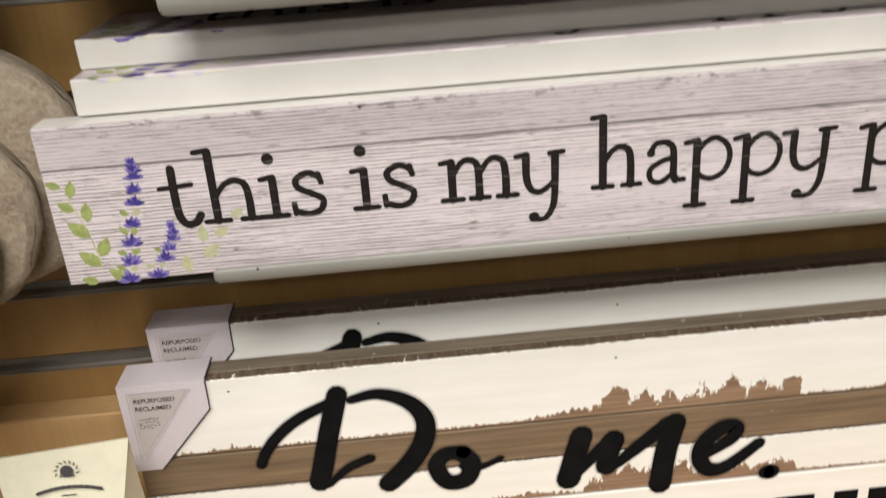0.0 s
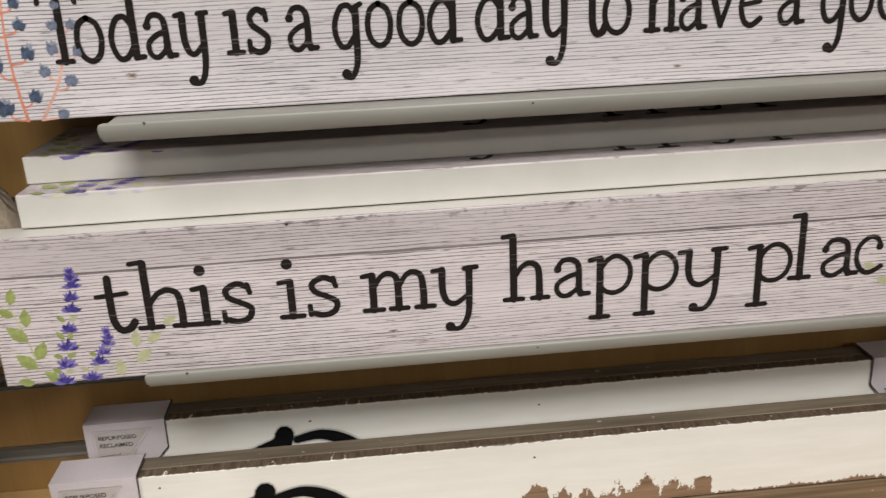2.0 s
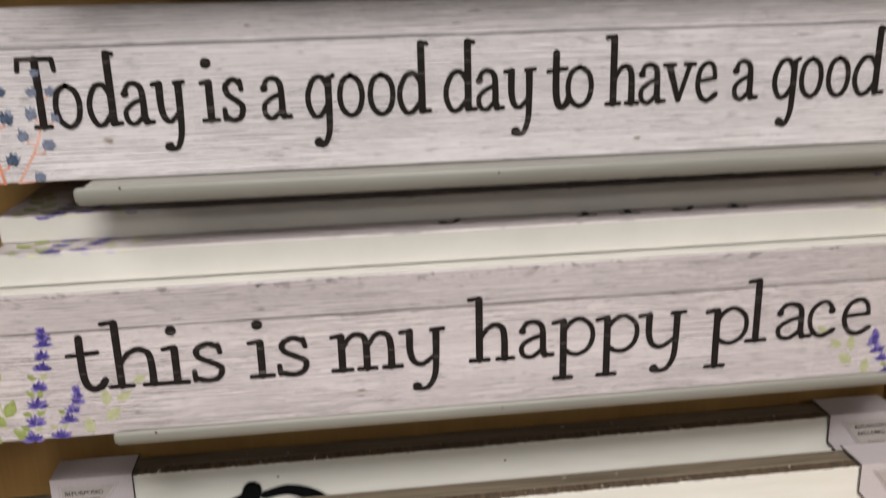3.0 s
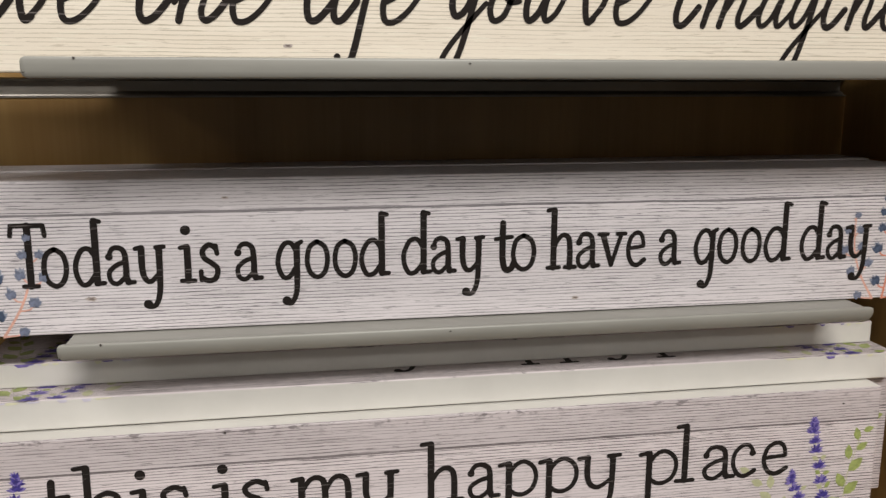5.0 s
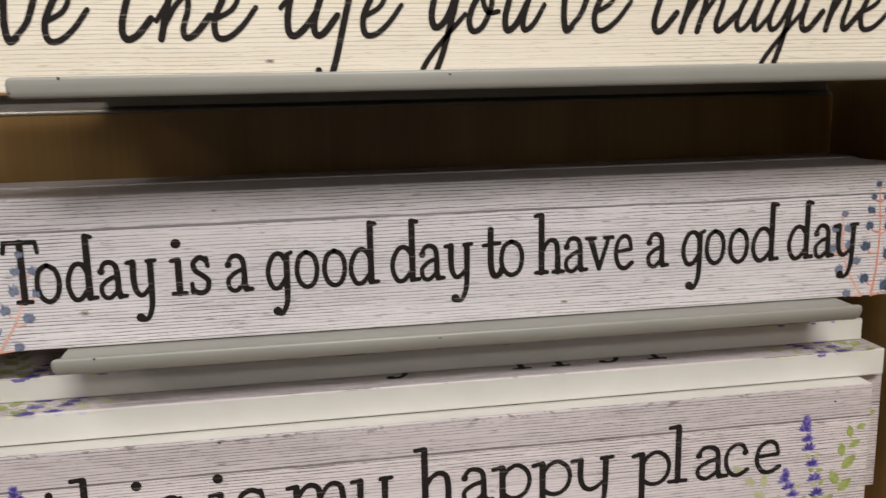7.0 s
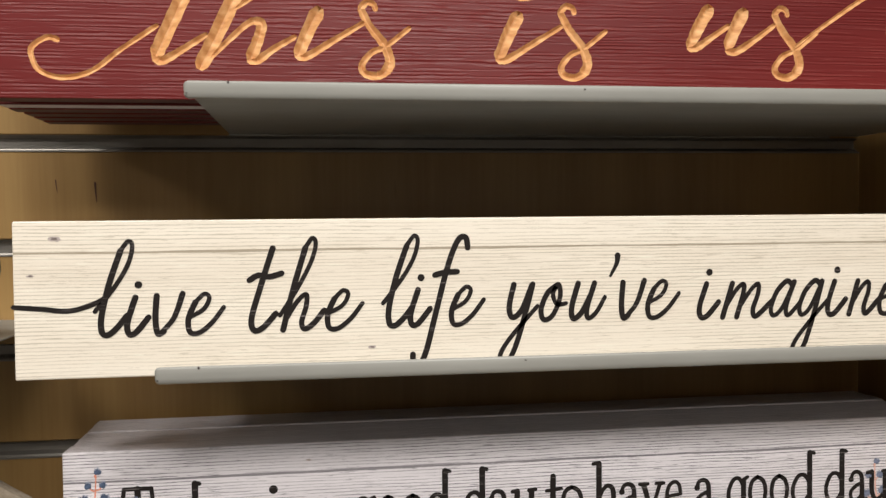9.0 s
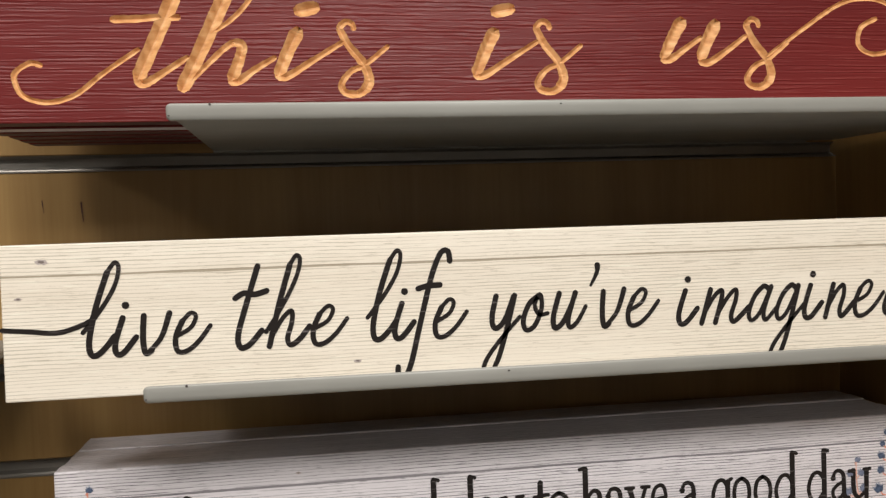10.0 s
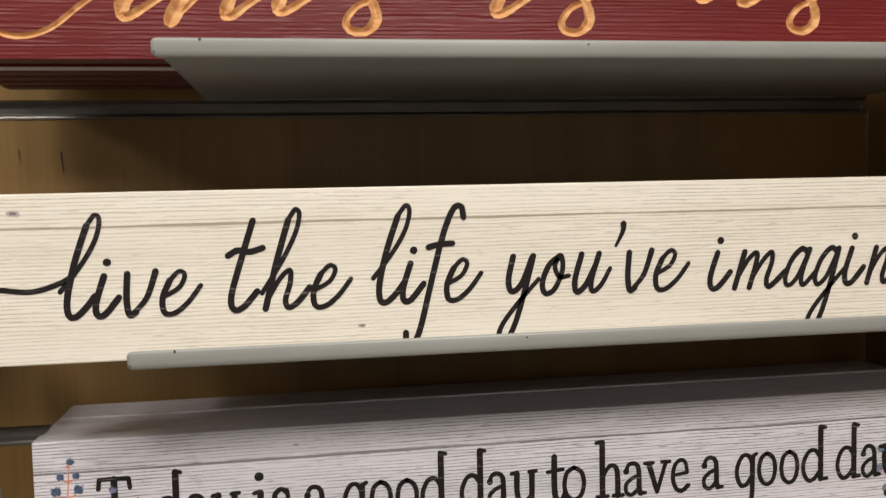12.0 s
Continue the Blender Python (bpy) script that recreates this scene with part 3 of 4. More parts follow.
def word_strokes(letters, book, base, xheight, slant=0.0, weight=1.0):
    """The strokes of one word: each letter by its character, where it begins and its width, standing on base."""
    out = []
    for c, x0, sx in letters:
        def spot(p):
            return (x0 + p[0] * sx + slant * p[1] * xheight, base + p[1] * xheight)
        for s in book[c][1]:
            if s[0] == "dot":
                out.append((None, s[3] * xheight * weight, 0, [spot((s[1], s[2]))]))
            else:
                w0, w1, pts = (s[0], s[0], s[1]) if len(s) == 2 else s
                out.append((c, w0 * xheight * weight, w1 * xheight * weight, [spot(p) for p in spline(pts)]))
    return out


def word(letters, book, base, xheight, parent, mat, y=-0.0004, slant=0.0, weight=1.0):
    bm = bmesh.new()
    for k, (kind, w0, w1, path) in enumerate(word_strokes(letters, book, base, xheight, slant, weight)):
        yy = y - 0.000015 * (k % 12)
        if kind is None:
            disc(bm, *path[0], w0, yy, 12)
        else:
            ribbon(bm, path, w0, w1, yy)
    return part("lettering", bm, mat, parent)


def cut_stroke(bm, pts, w0, w1, seed):
    """A closed wedge along pts for cutting a V-shaped groove with slightly chattered edges."""
    rnd = random.Random(seed)
    d0, d1 = (Vector(pts[0]) - Vector(pts[1])).normalized(), (Vector(pts[-1]) - Vector(pts[-2])).normalized()
    tip0, tip1 = Vector(pts[0]) + d0 * w0 * 0.32, Vector(pts[-1]) + d1 * w1 * 0.32
    pts = [tuple(tip0)] + list(pts) + [tuple(tip1)]
    n, rings = len(pts), []
    for i, p in enumerate(pts):
        a, b = Vector(pts[max(i - 1, 0)]), Vector(pts[min(i + 1, n - 1)])
        d = (b - a).normalized()
        u = i / max(n - 1, 1)
        h = 0.5 * (w0 + (w1 - w0) * u) * rnd.uniform(0.93, 1.07) * (0.45 if i in (0, n - 1) else 0.9 if i in (1, n - 2) else 1.0)
        deep = 0.0012 + 0.55 * h * rnd.uniform(0.9, 1.1)
        rings.append([bm.verts.new((p[0] - d.y * h * k, y, p[1] + d.x * h * k)) for k, y in ((1, -0.002), (1, 0.0), (0.12, deep), (-0.12, deep), (-1, 0.0), (-1, -0.002))])
    faces = [bm.faces.new(rings[0]), bm.faces.new(rings[-1][::-1])]
    for ra, rb in zip(rings, rings[1:]):
        for k in range(6):
            faces.append(bm.faces.new((ra[k], rb[k], rb[(k + 1) % 6], ra[(k + 1) % 6])))
    bmesh.ops.recalc_face_normals(bm, faces=faces)


def carve(ob, strokes, mat):
    """Cut the strokes into the front of ob, one after the other; the grooves show mat."""
    ob.data.materials.append(mat)
    for k, (kind, w0, w1, path) in enumerate(strokes):
        bm = bmesh.new()
        if kind is None:
            (x, z), r = path[0], w0
            cut_stroke(bm, [(x - r, z - r * 0.2), (x, z), (x + r, z + r * 0.2)], 1.7 * r, 1.7 * r, k)
        else:
            cut_stroke(bm, path, w0, w1, k)
        me = to_mesh("cutter", bm, [M_RED, M_REDEDGE, mat])
        me.polygons.foreach_set("material_index", [2] * len(me.polygons))
        cutter = new("cutter", me)
        cutter.matrix_basis = ob.matrix_basis.copy()
        mod = ob.modifiers.new("carving", "BOOLEAN")
        mod.object, mod.operation, mod.solver, mod.use_self = cutter, "DIFFERENCE", "EXACT", True
        cut = bpy.data.meshes.new_from_object(ob.evaluated_get(bpy.context.evaluated_depsgraph_get()))
        ob.modifiers.clear()
        ob.data = cut
        bpy.data.objects.remove(cutter)


def swash(pts, w0, w1, parent, mat, y=-0.0004):
    bm = bmesh.new()
    ribbon(bm, spline(pts, 9), w0, w1, y)
    return part("flourish", bm, mat, parent)


# ---- painted sprigs ----
def leaf_shape(bm, x, z, length, width, angle, y, mat=0, root=None):
    pts = [(0, 0), (0.25, 0.42), (0.55, 0.5), (0.85, 0.22), (1.0, 0), (0.85, -0.22), (0.55, -0.5), (0.25, -0.42)]
    ca, sa = math.cos(radians(angle)), math.sin(radians(angle))
    vs = [bm.verts.new((x + (u * length) * ca - (v * width) * sa, y, z + (u * length) * sa + (v * width) * ca)) for u, v in pts[1:]]
    f = bm.faces.new([root or bm.verts.new((x, y, z))] + vs)
    f.normal_update()
    if f.normal.y > 0:
        f.normal_flip()
    f.material_index = mat


def floret(bm, x, z, w, h, rnd, y):
    """An upward-opening flower: pale petals spread behind, dark ones in front."""
    for layer, (count, spread, size) in enumerate(((7, 78, 1.0), (5, 55, 0.72))):
        heart = bm.verts.new((x, y - 0.0001 * layer, z - h * 0.35))
        for k in range(count):
            a = (k / (count - 1) - 0.5) * 2 * spread + rnd.uniform(-9, 9)
            reach = math.hypot(math.cos(radians(a)) * h, math.sin(radians(a)) * w * 0.62) * size * rnd.uniform(0.8, 1.12)
            leaf_shape(bm, x, z - h * 0.35, reach, reach * 0.36, 90 - a, y - 0.0001 * layer - 0.00001 * k, 1 - layer if rnd.random() < 0.85 else layer, heart)


def lavender(parent, side, x, z0, lean, steps, seed, scale=1.0):
    """A spire of single florets with small leaves below the lower ones; side -1 mirrors it."""
    rnd = random.Random(seed)
    bm = bmesh.new()
    ribbon(bm, [(x, z0), (x + side * lean, z0 + steps[-1])], 0.0006, 0.0005, -0.0002)
    part("stem", bm, M_LEAF_PALE, parent)
    for i, dz in enumerate(steps):
        u = dz / steps[-1]
        cx, cz = x + side * lean * u, z0 + dz
        top = i == len(steps) - 1
        bm = bmesh.new()
        w, h = (0.0175 - 0.0040 * u) * scale, (0.0108 - 0.0012 * u) * scale
        floret(bm, 0, 0, w, h, rnd, -0.0003)
        if top:
            floret(bm, 0.0005, h * 0.65, w * 0.85, h, rnd, -0.0005)
            floret(bm, 0, h * 1.25, w * 0.5, h * 0.8, rnd, -0.0007)
        part("floret", bm, [M_VIOLET, M_LILAC], parent, at=(cx, 0, cz))
        if u < 0.62:
            for turn in (-1, 1):
                bm = bmesh.new()
                leaf_shape(bm, 0, 0, rnd.uniform(0.007, 0.010) * scale, 0.0050 * scale, 90 - turn * rnd.uniform(35, 75), -0.00022 - 0.00002 * (i % 3) - 0.00001 * turn)
                part("small_leaf", bm, rnd.choice((M_LEAF, M_LEAF_PALE)), parent, at=(cx + turn * 0.0016, 0, cz + 0.0062 * scale))


def leaf_sprig(parent, edge, side, stem, leaves, mat):
    """A stalk with single leaves, each given by its root, length and angle, counted from one edge of the sign."""
    if stem:
        bm = bmesh.new()
        ribbon(bm, spline([(edge + side * x, z) for x, z in stem]), 0.0012, 0.0007, -0.0002)
        part("stem", bm, M_LEAF_PALE, parent)
    for i, (x, z, length, angle) in enumerate(leaves):
        bm = bmesh.new()
        leaf_shape(bm, 0, 0, length, length * 0.56, angle if side > 0 else 180 - angle, -0.00025 - 0.00002 * (i % 4))
        part("leaf", bm, mat, parent, at=(edge + side * x, 0, z))


def bud_sprig(parent, edge, side, stem, buds, mats, seed):
    """A coral stalk with ragged cup-shaped buds on short twigs, counted from one edge of the sign."""
    rnd = random.Random(seed)
    bm = bmesh.new()
    ribbon(bm, spline([(edge + side * x, z) for x, z in stem]), 0.0025, 0.0011, -0.0002)
    part("stem", bm, mats[0], parent)
    for i, (x, z, w, h) in enumerate(buds):
        w, h = 0.86 * w, 0.86 * h
        z = max(z, h * 0.55)
        low = max(0.0, z - h * 0.9)
        k = max(j for j in range(len(stem) - 1) if stem[j][1] <= low)
        u = (low - stem[k][1]) / (stem[k + 1][1] - stem[k][1])
        sx = stem[k][0] + (stem[k + 1][0] - stem[k][0]) * min(1, u)
        out = 1 if x > sx else -1
        bm = bmesh.new()
        ribbon(bm, spline([(edge + side * sx, low), (edge + side * (x - out * w * 0.45), low + h * 0.12), (edge + side * (x - out * w * 0.15), z - h * 0.35)]), 0.0017, 0.0013, -0.00022)
        part("twig", bm, mats[0], parent)
        bm = bmesh.new()
        tilt = -side * out * 14
        for layer, (count, spread, size) in enumerate(((4, 34, 1.0), (5, 44, 0.84), (4, 58, 0.62))):
            heart = bm.verts.new((0, -0.0003 - 0.0001 * layer, -0.5 * h))
            for j in range(count):
                a = (j / (count - 1) - 0.5) * 2 * spread + rnd.uniform(-8, 8)
                reach = h * 1.08 * size * (1.0 - 0.25 * abs(a) / 62) * rnd.uniform(0.82, 1.12)
                leaf_shape(bm, 0, -0.5 * h, reach, w * 0.52, 90 + tilt - a, -0.0003 - 0.0001 * layer - 0.00001 * j, 1 if layer == 0 else 0, heart)
        part("bud", bm, [mats[1], mats[2]], parent, at=(edge + side * x, 0, z))


# ---- the shop round the fixture ----
thing("floor", box(-4, 4, -4.5, 1.2, -0.1, 0.0), M_FLOOR, (0, 0, 0), "dark polished shop floor", "floor", kind="structure")
thing("ceiling", box(-4, 4, -4.5, 1.2, 3.2, 3.3), M_WALL, (0, 0, 0), "plain dark taupe shop ceiling", "ceiling", kind="structure")
thing("wall_north", box(-4, 4, 1.0, 1.2, 0, 3.2), M_WALL, (0, 0, 0), "plain dark taupe wall behind the fixture", "wall", kind="structure")
thing("wall_south", box(-4, 4, -4.7, -4.5, 0, 3.2), M_WALL, (0, 0, 0), "plain dark taupe shop wall", "wall", kind="structure")
thing("wall_west", box(-4.2, -4, -4.5, 1.2, 0, 3.2), M_WALL, (0, 0, 0), "plain dark taupe shop wall", "wall", kind="structure")
thing("wall_east", box(4, 4.2, -4.5, 1.2, 0, 3.2), M_WALL, (0, 0, 0), "plain dark taupe shop wall", "wall", kind="structure")

# slatted display wall: maple slats with metal channels between them
YB, XR = 0.850, 0.693
GROOVES = [2.02, 1.905, 1.79, 1.677, 1.564, 1.445, 1.325, 1.212, 1.101, 0.998, 0.900, 0.802, 0.713]
slatwall = new("display_wall")
slatwall.location = (0, YB, 0)
tagged(slatwall, "maple slatwall with grey metal channels", "display wall", kind="structure")
part("core", box(-0.95, XR, 0.020, 0.040, 0.30, 2.12), M_MAPLE, slatwall, "dark core board behind the slats")
tops = [2.12] + GROOVES
for z_top, z_low in zip(tops, [g + 0.019 for g in GROOVES] + [0.30]):
    part("slat", box(-0.95, XR, 0.0, 0.016, z_low, z_top, 0.0012, 1), M_MAPLE, slatwall)


def channel_profile():
    """A recessed aluminium channel with a thin bright lip along its lower edge."""
    bm = bmesh.new()
    prof = [(0.0005, 0.0012), (-0.0012, 0.0012), (-0.0012, -0.0004), (0.003, -0.0004), (0.0045, 0.003), (0.012, 0.006), (0.012, 0.016), (0.004, 0.0186), (0.0004, 0.0186)]
    a = [bm.verts.new((-0.95, y, z)) for y, z in prof]
    b = [bm.verts.new((XR - 0.001, y, z)) for y, z in prof]
    for i in range(len(prof) - 1):
        bm.faces.new((a[i], b[i], b[i + 1], a[i + 1]))
    bmesh.ops.recalc_face_normals(bm, faces=bm.faces[:])
    return bm


channel_mesh = to_mesh("channel", channel_profile(), M_CHANNEL)
for g in GROOVES:
    c = new("channel", channel_mesh)
    c.parent = slatwall
    c.location = (0, 0, g)

thing("side_panel", box(XR, XR + 0.03, 0.42, 0.93, 0.0, 2.12, 0.0015, 1), M_MAPLE, (0, 0, 0), "upright maple side panel closing the display bay", "panel", kind="structure")
thing("base_deck", box(-0.95, XR, 0.44, 0.85, 0.47, 0.50, 0.0015, 1), M_PALE, (0, 0, 0), "pale maple base deck of the display bay", "shelf", kind="structure")
thing("plinth", box(-0.95, XR, 0.47, 0.85, 0.0, 0.47, 0.0015, 1), M_MAPLE, (0, 0, 0), "maple plinth under the base deck", "plinth", kind="structure")
thing("ledge", box(-0.95, -0.312, 0.812, 0.85, 0.50, 0.676, 0.002, 1), M_PALE, (0, 0, 0), "pale maple ledge board on the base deck", "ledge", kind="structure")


# ---- grey steel trays hooked into the slatwall ----
def tray(x0, x1, y_lip, z_floor, up, down, label, roll=0.12, reach=0.0):
    """Floor sheet, rolled front lip (from z_floor - down to z_floor + up) and a hook plate at the wall. reach adds
    unseen sheet on the right to block light.
    """
    t = new("display_tray")
    t.location = (x0, y_lip, z_floor)
    w, d = x1 - x0, YB - y_lip
    part("floor_sheet", box(0.006, w - 0.006 + reach, 0.004, d - 0.001, -0.0016, 0.0, 0.0004, 1), M_TRAY, t)
    bm = bmesh.new()
    span = up + down
    # cross-section from the top of the fold, over the nose, down the front and back under
    prof = [(0.0075, up - 0.0010), (0.0032, up - 0.0001), (0.0014, up), (0.0003, up - 0.0007), (0.0, up - 0.0020)]
    prof += [(roll * span * k * k, up - 0.002 - (span - 0.0036) * k) for k in (0.35, 0.7, 1.0)]
    prof += [(roll * span + 0.0012, -down + 0.0004), (roll * span + 0.0034, -down), (roll * span + 0.0040, -down + 0.0016), (0.0075, up - 0.0040)]
    rows = []
    for x, tuck in ((0.0, 0.62), (0.0012, 0.86), (0.0036, 1.0), (w - 0.0036, 1.0), (w - 0.0012, 0.86), (w, 0.62)):
        mid = (up - down) / 2
        rows.append([bm.verts.new((x, 0.005 + (y - 0.005) * tuck, mid + (z - mid) * tuck)) for y, z in prof])
    for ra, rb in zip(rows, rows[1:]):
        for i in range(len(prof)):
            j = (i + 1) % len(prof)
            bm.faces.new((ra[i], ra[j], rb[j], rb[i]))
    bm.faces.new(rows[0])
    bm.faces.new(rows[-1][::-1])
    bmesh.ops.recalc_face_normals(bm, faces=bm.faces[:])
    for f in bm.faces:
        f.smooth = True
    for k, (x, z) in enumerate(((0.0014, -down + 0.0040), (0.035, up - 0.0012), (w * 0.44, up - 0.0035))):
        nick = bmesh.new()
        disc(nick, 0, 0, 0.0011, 0, 7, 0.6 + 0.5 * (k % 2))
        part("nick", nick, M_DARK, t, at=(x + 0.001, -0.0003, z))
    part("lip", bm, M_TRAY, t, "rolled front lip with small nicks")
    part("hook_plate", box(0.006, w - 0.006, d - 0.0035, d - 0.0012, -0.0040, -0.0018, 0.0004, 1), M_TRAY, t)
    return tagged(t, label, "tray", "trays on the slatwall")


# reach: added sheet, out of sight, that stops light leaking onto the back wall
tray(-0.116, 0.655, 0.537, 1.5865, 0.011, 0.0035, "grey steel display tray holding the barn-red signs", reach=0.040)
tray(-0.145, 0.573, 0.546, 1.3475, 0.0125, 0.0025, "grey steel display tray holding the cream sign", reach=0.122)
tray(-0.162, 0.602, 0.640, 1.1228, 0.0012, 0.0145, "grey steel display tray with down-turned lip", 0.30)
tray(-0.160, 0.606, 0.643, 0.8974, 0.0112, 0.0022, "grey steel display tray holding the lavender signs", 0.22)
tray(-0.90, -0.365, 0.46, 0.868, 0.009, 0.003, "grey steel display tray holding driftwood")
tray(-0.90, -0.300, 0.50, 1.372, 0.009, 0.003, "grey steel display tray holding driftwood")


# ---- signs ----
def board(name, w, h, d, face, edge, at, label, group="", turn=(0, 0, 0), wrap=False):
    bm = box(0, w, 0, d, 0, h, 0.0014, 2)
    for f in bm.faces:
        f.normal_update()
        printed = f.normal.y < -0.3 or (wrap and f.normal.z > 0.3)
        f.material_index = 0 if printed else 1
    return thing(name, bm, [face, edge], at, label, "sign", group, turn=turn)


def pins(parent, *spots):
    for x, z in spots:
        bm = bmesh.new()
        disc(bm, x, z, 0.0014, -0.0005, 8, 0.8)
        part("nail_head", bm, M_DARK, parent)


# lavender signs
HW, HH = 0.919, 0.133


def happy_art(b):
    for letters in ((("t", 0.0862, 0.043), ("h", 0.1172, 0.045), ("i", 0.1640, 0.042), ("s", 0.1864, 0.043)),
                    (("i", 0.2365, 0.043), ("s", 0.2595, 0.043)),
                    (("m", 0.3088, 0.0396), ("y", 0.3708, 0.0385)),
                    (("h", 0.4324, 0.038), ("a", 0.4742, 0.0388), ("p", 0.5086, 0.0404), ("p", 0.5492, 0.0415), ("y", 0.5901, 0.043)),
                    (("p", 0.6535, 0.0425), ("l", 0.6913, 0.042), ("a", 0.7180, 0.0433), ("c", 0.7511, 0.038), ("e", 0.7849, 0.0395))):
        word(letters, SERIF, 0.0440, 0.0360, b, M_INK)
    for edge, side, seed in ((0.0, 1, 1), (HW - 0.004, -1, 5)):
        lavender(b, side, edge + side * 0.050, 0.003, 0.0205, (0.0, 0.0145, 0.031, 0.0475, 0.0655, 0.076, 0.087), seed)
        lavender(b, side, edge + side * 0.073, 0.004, 0.018, (0.0, 0.014, 0.023, 0.031), seed + 1, 0.9)
        leaf_sprig(b, edge, side, [(0.029, 0.012), (0.0265, 0.038), (0.0185, 0.067), (0.016, 0.076)],
                   [(0.024, 0.001, 0.014, 165), (0.029, 0.015, 0.021, 138), (0.030, 0.023, 0.019, 62), (0.026, 0.041, 0.021, 138), (0.0265, 0.054, 0.017, 84), (0.0185, 0.064, 0.015, 146), (0.0175, 0.075, 0.015, 76), (0.0125, 0.085, 0.0125, 164)], M_LEAF)
        leaf_sprig(b, edge, side, None, [(0.047, 0.001, 0.017, 142)], M_LEAF)
        leaf_sprig(b, edge, side, None, [(0.098, 0.002, 0.017, 92), (0.112, 0.014, 0.018, 40), (0.114, 0.028, 0.016, 86), (0.123, 0.033, 0.015, 24), (0.139, 0.048, 0.013, 28)], M_LEAF_PALE)
    pins(b, (0.252, 0.129), (0.876, 0.117))


h1 = board("lavender_sign", HW, HH, 0.030, M_HAPPY, M_EDGE, (-0.2815, 0.664, 0.898), "whitewashed wood-print sign with lavender, standing in front in its tray", "lavender signs")
happy_art(h1)
h2 = board("lavender_sign", HW, HH, 0.030, M_HAPPY, M_EDGE, (-0.2470, 0.697, 0.8975), "whitewashed wood-print lavender sign standing behind another", "lavender signs")
f1 = board("lavender_sign", HW - 0.006, HH, 0.029, M_HAPPY, M_EDGE, (-0.2500, 0.684, 1.0615), "lavender sign lying face up across the standing ones", "lavender signs", (-90, 0, 0))
f2 = board("lavender_sign", HW - 0.010, HH - 0.003, 0.024, M_HAPPY, M_EDGE, (-0.2510, 0.717, 1.0860), "lavender sign lying face up on top of the pile", "lavender signs", (-90, 0, 0))
for b in (h2, f1, f2):
    happy_art(b)


def wrapped_print(b, seed):
    """Where the print runs over onto the long edge of a board that lies flat."""
    rnd = random.Random(seed)
    for k in range(16):
        x = rnd.choice((rnd.uniform(0.02, 0.13), rnd.uniform(HW - 0.14, HW - 0.03)))
        l, w, y0 = rnd.uniform(0.004, 0.013), rnd.uniform(0.0012, 0.0032), 0.0012
        bm = bmesh.new()
        bm.faces.new([bm.verts.new(p) for p in ((0, 0, 0), (l * 1.1, 0, 0), (l, w * 0.8, 0), (l * 0.3, w, 0))][::-1])
        part("wrapped_print", bm, rnd.choice((M_LILAC_PALE, M_LILAC, M_YELLOW_PALE, M_YELLOW_PALE)), b, at=(x, y0, -0.0003 - 0.00002 * k))


wrapped_print(f1, 21)
wrapped_print(f2, 22)

# blue-bud signs
TW, TH = 0.923, 0.1355
t1 = board("blue_bud_sign", TW, TH, 0.0285, M_TODAY, M_TODAY, (-0.256, 0.675, 1.1238), "whitewashed wood-print sign with slate-blue buds and coral stems", "blue-bud signs", wrap=True)
for letters in ((("T", 0.0550, 0.0262), ("o", 0.0774, 0.0254), ("d", 0.1032, 0.0248), ("a", 0.1293, 0.0278), ("y", 0.1562, 0.0243)),
                (("i", 0.1930, 0.026), ("s", 0.2088, 0.0265)),
                (("a", 0.2388, 0.0280),),
                (("g", 0.2758, 0.0246), ("o", 0.3018, 0.0254), ("o", 0.3267, 0.0260), ("d", 0.3508, 0.0267)),
                (("d", 0.3895, 0.0268), ("a", 0.4160, 0.0278), ("y", 0.4429, 0.0250)),
                (("t", 0.4792, 0.027), ("o", 0.4935, 0.0282)),
                (("h", 0.5298, 0.0267), ("a", 0.5565, 0.0278), ("v", 0.5810, 0.0282), ("e", 0.6080, 0.0254)),
                (("a", 0.6405, 0.0270),),
                (("g", 0.6780, 0.0251), ("o", 0.7027, 0.0248), ("o", 0.7275, 0.0251), ("d", 0.7515, 0.0285)),
                (("d", 0.7909, 0.0270), ("a", 0.8193, 0.0263), ("y", 0.8428, 0.0263))):
    word(letters, SERIF, 0.0430, 0.0340, t1, M_INK, weight=0.97)
for edge, side, seed in ((0.0, 1, 11), (TW, -1, 13)):
    bud_sprig(t1, edge, side, [(0.033, 0.0), (0.030, 0.020), (0.028, 0.045), (0.028, 0.072), (0.030, 0.095), (0.031, 0.113)],
              [(0.018, 0.0125, 0.013, 0.016), (0.041, 0.020, 0.011, 0.012), (0.0165, 0.046, 0.0125, 0.018), (0.0415, 0.054, 0.010, 0.013), (0.019, 0.074, 0.010, 0.012), (0.039, 0.075, 0.010, 0.011), (0.020, 0.090, 0.0085, 0.010), (0.038, 0.091, 0.0085, 0.010), (0.024, 0.1035, 0.007, 0.008), (0.0365, 0.104, 0.0065, 0.008), (0.032, 0.117, 0.006, 0.008)], [M_CORAL, M_BLUE, M_BLUE_PALE], seed)
    bud_sprig(t1, edge, side, [(0.044, 0.0), (0.060, 0.026), (0.068, 0.049), (0.070, 0.070), (0.070, 0.084)],
              [(0.060, 0.005, 0.011, 0.009), (0.053, 0.039, 0.009, 0.011), (0.0705, 0.031, 0.010, 0.011), (0.062, 0.056, 0.009, 0.011), (0.079, 0.053, 0.008, 0.010), (0.065, 0.073, 0.008, 0.009), (0.077, 0.073, 0.007, 0.009), (0.069, 0.088, 0.006, 0.008)], [M_CORAL_PALE, M_BLUE_SOFT, M_BLUE_PALE], seed + 1)
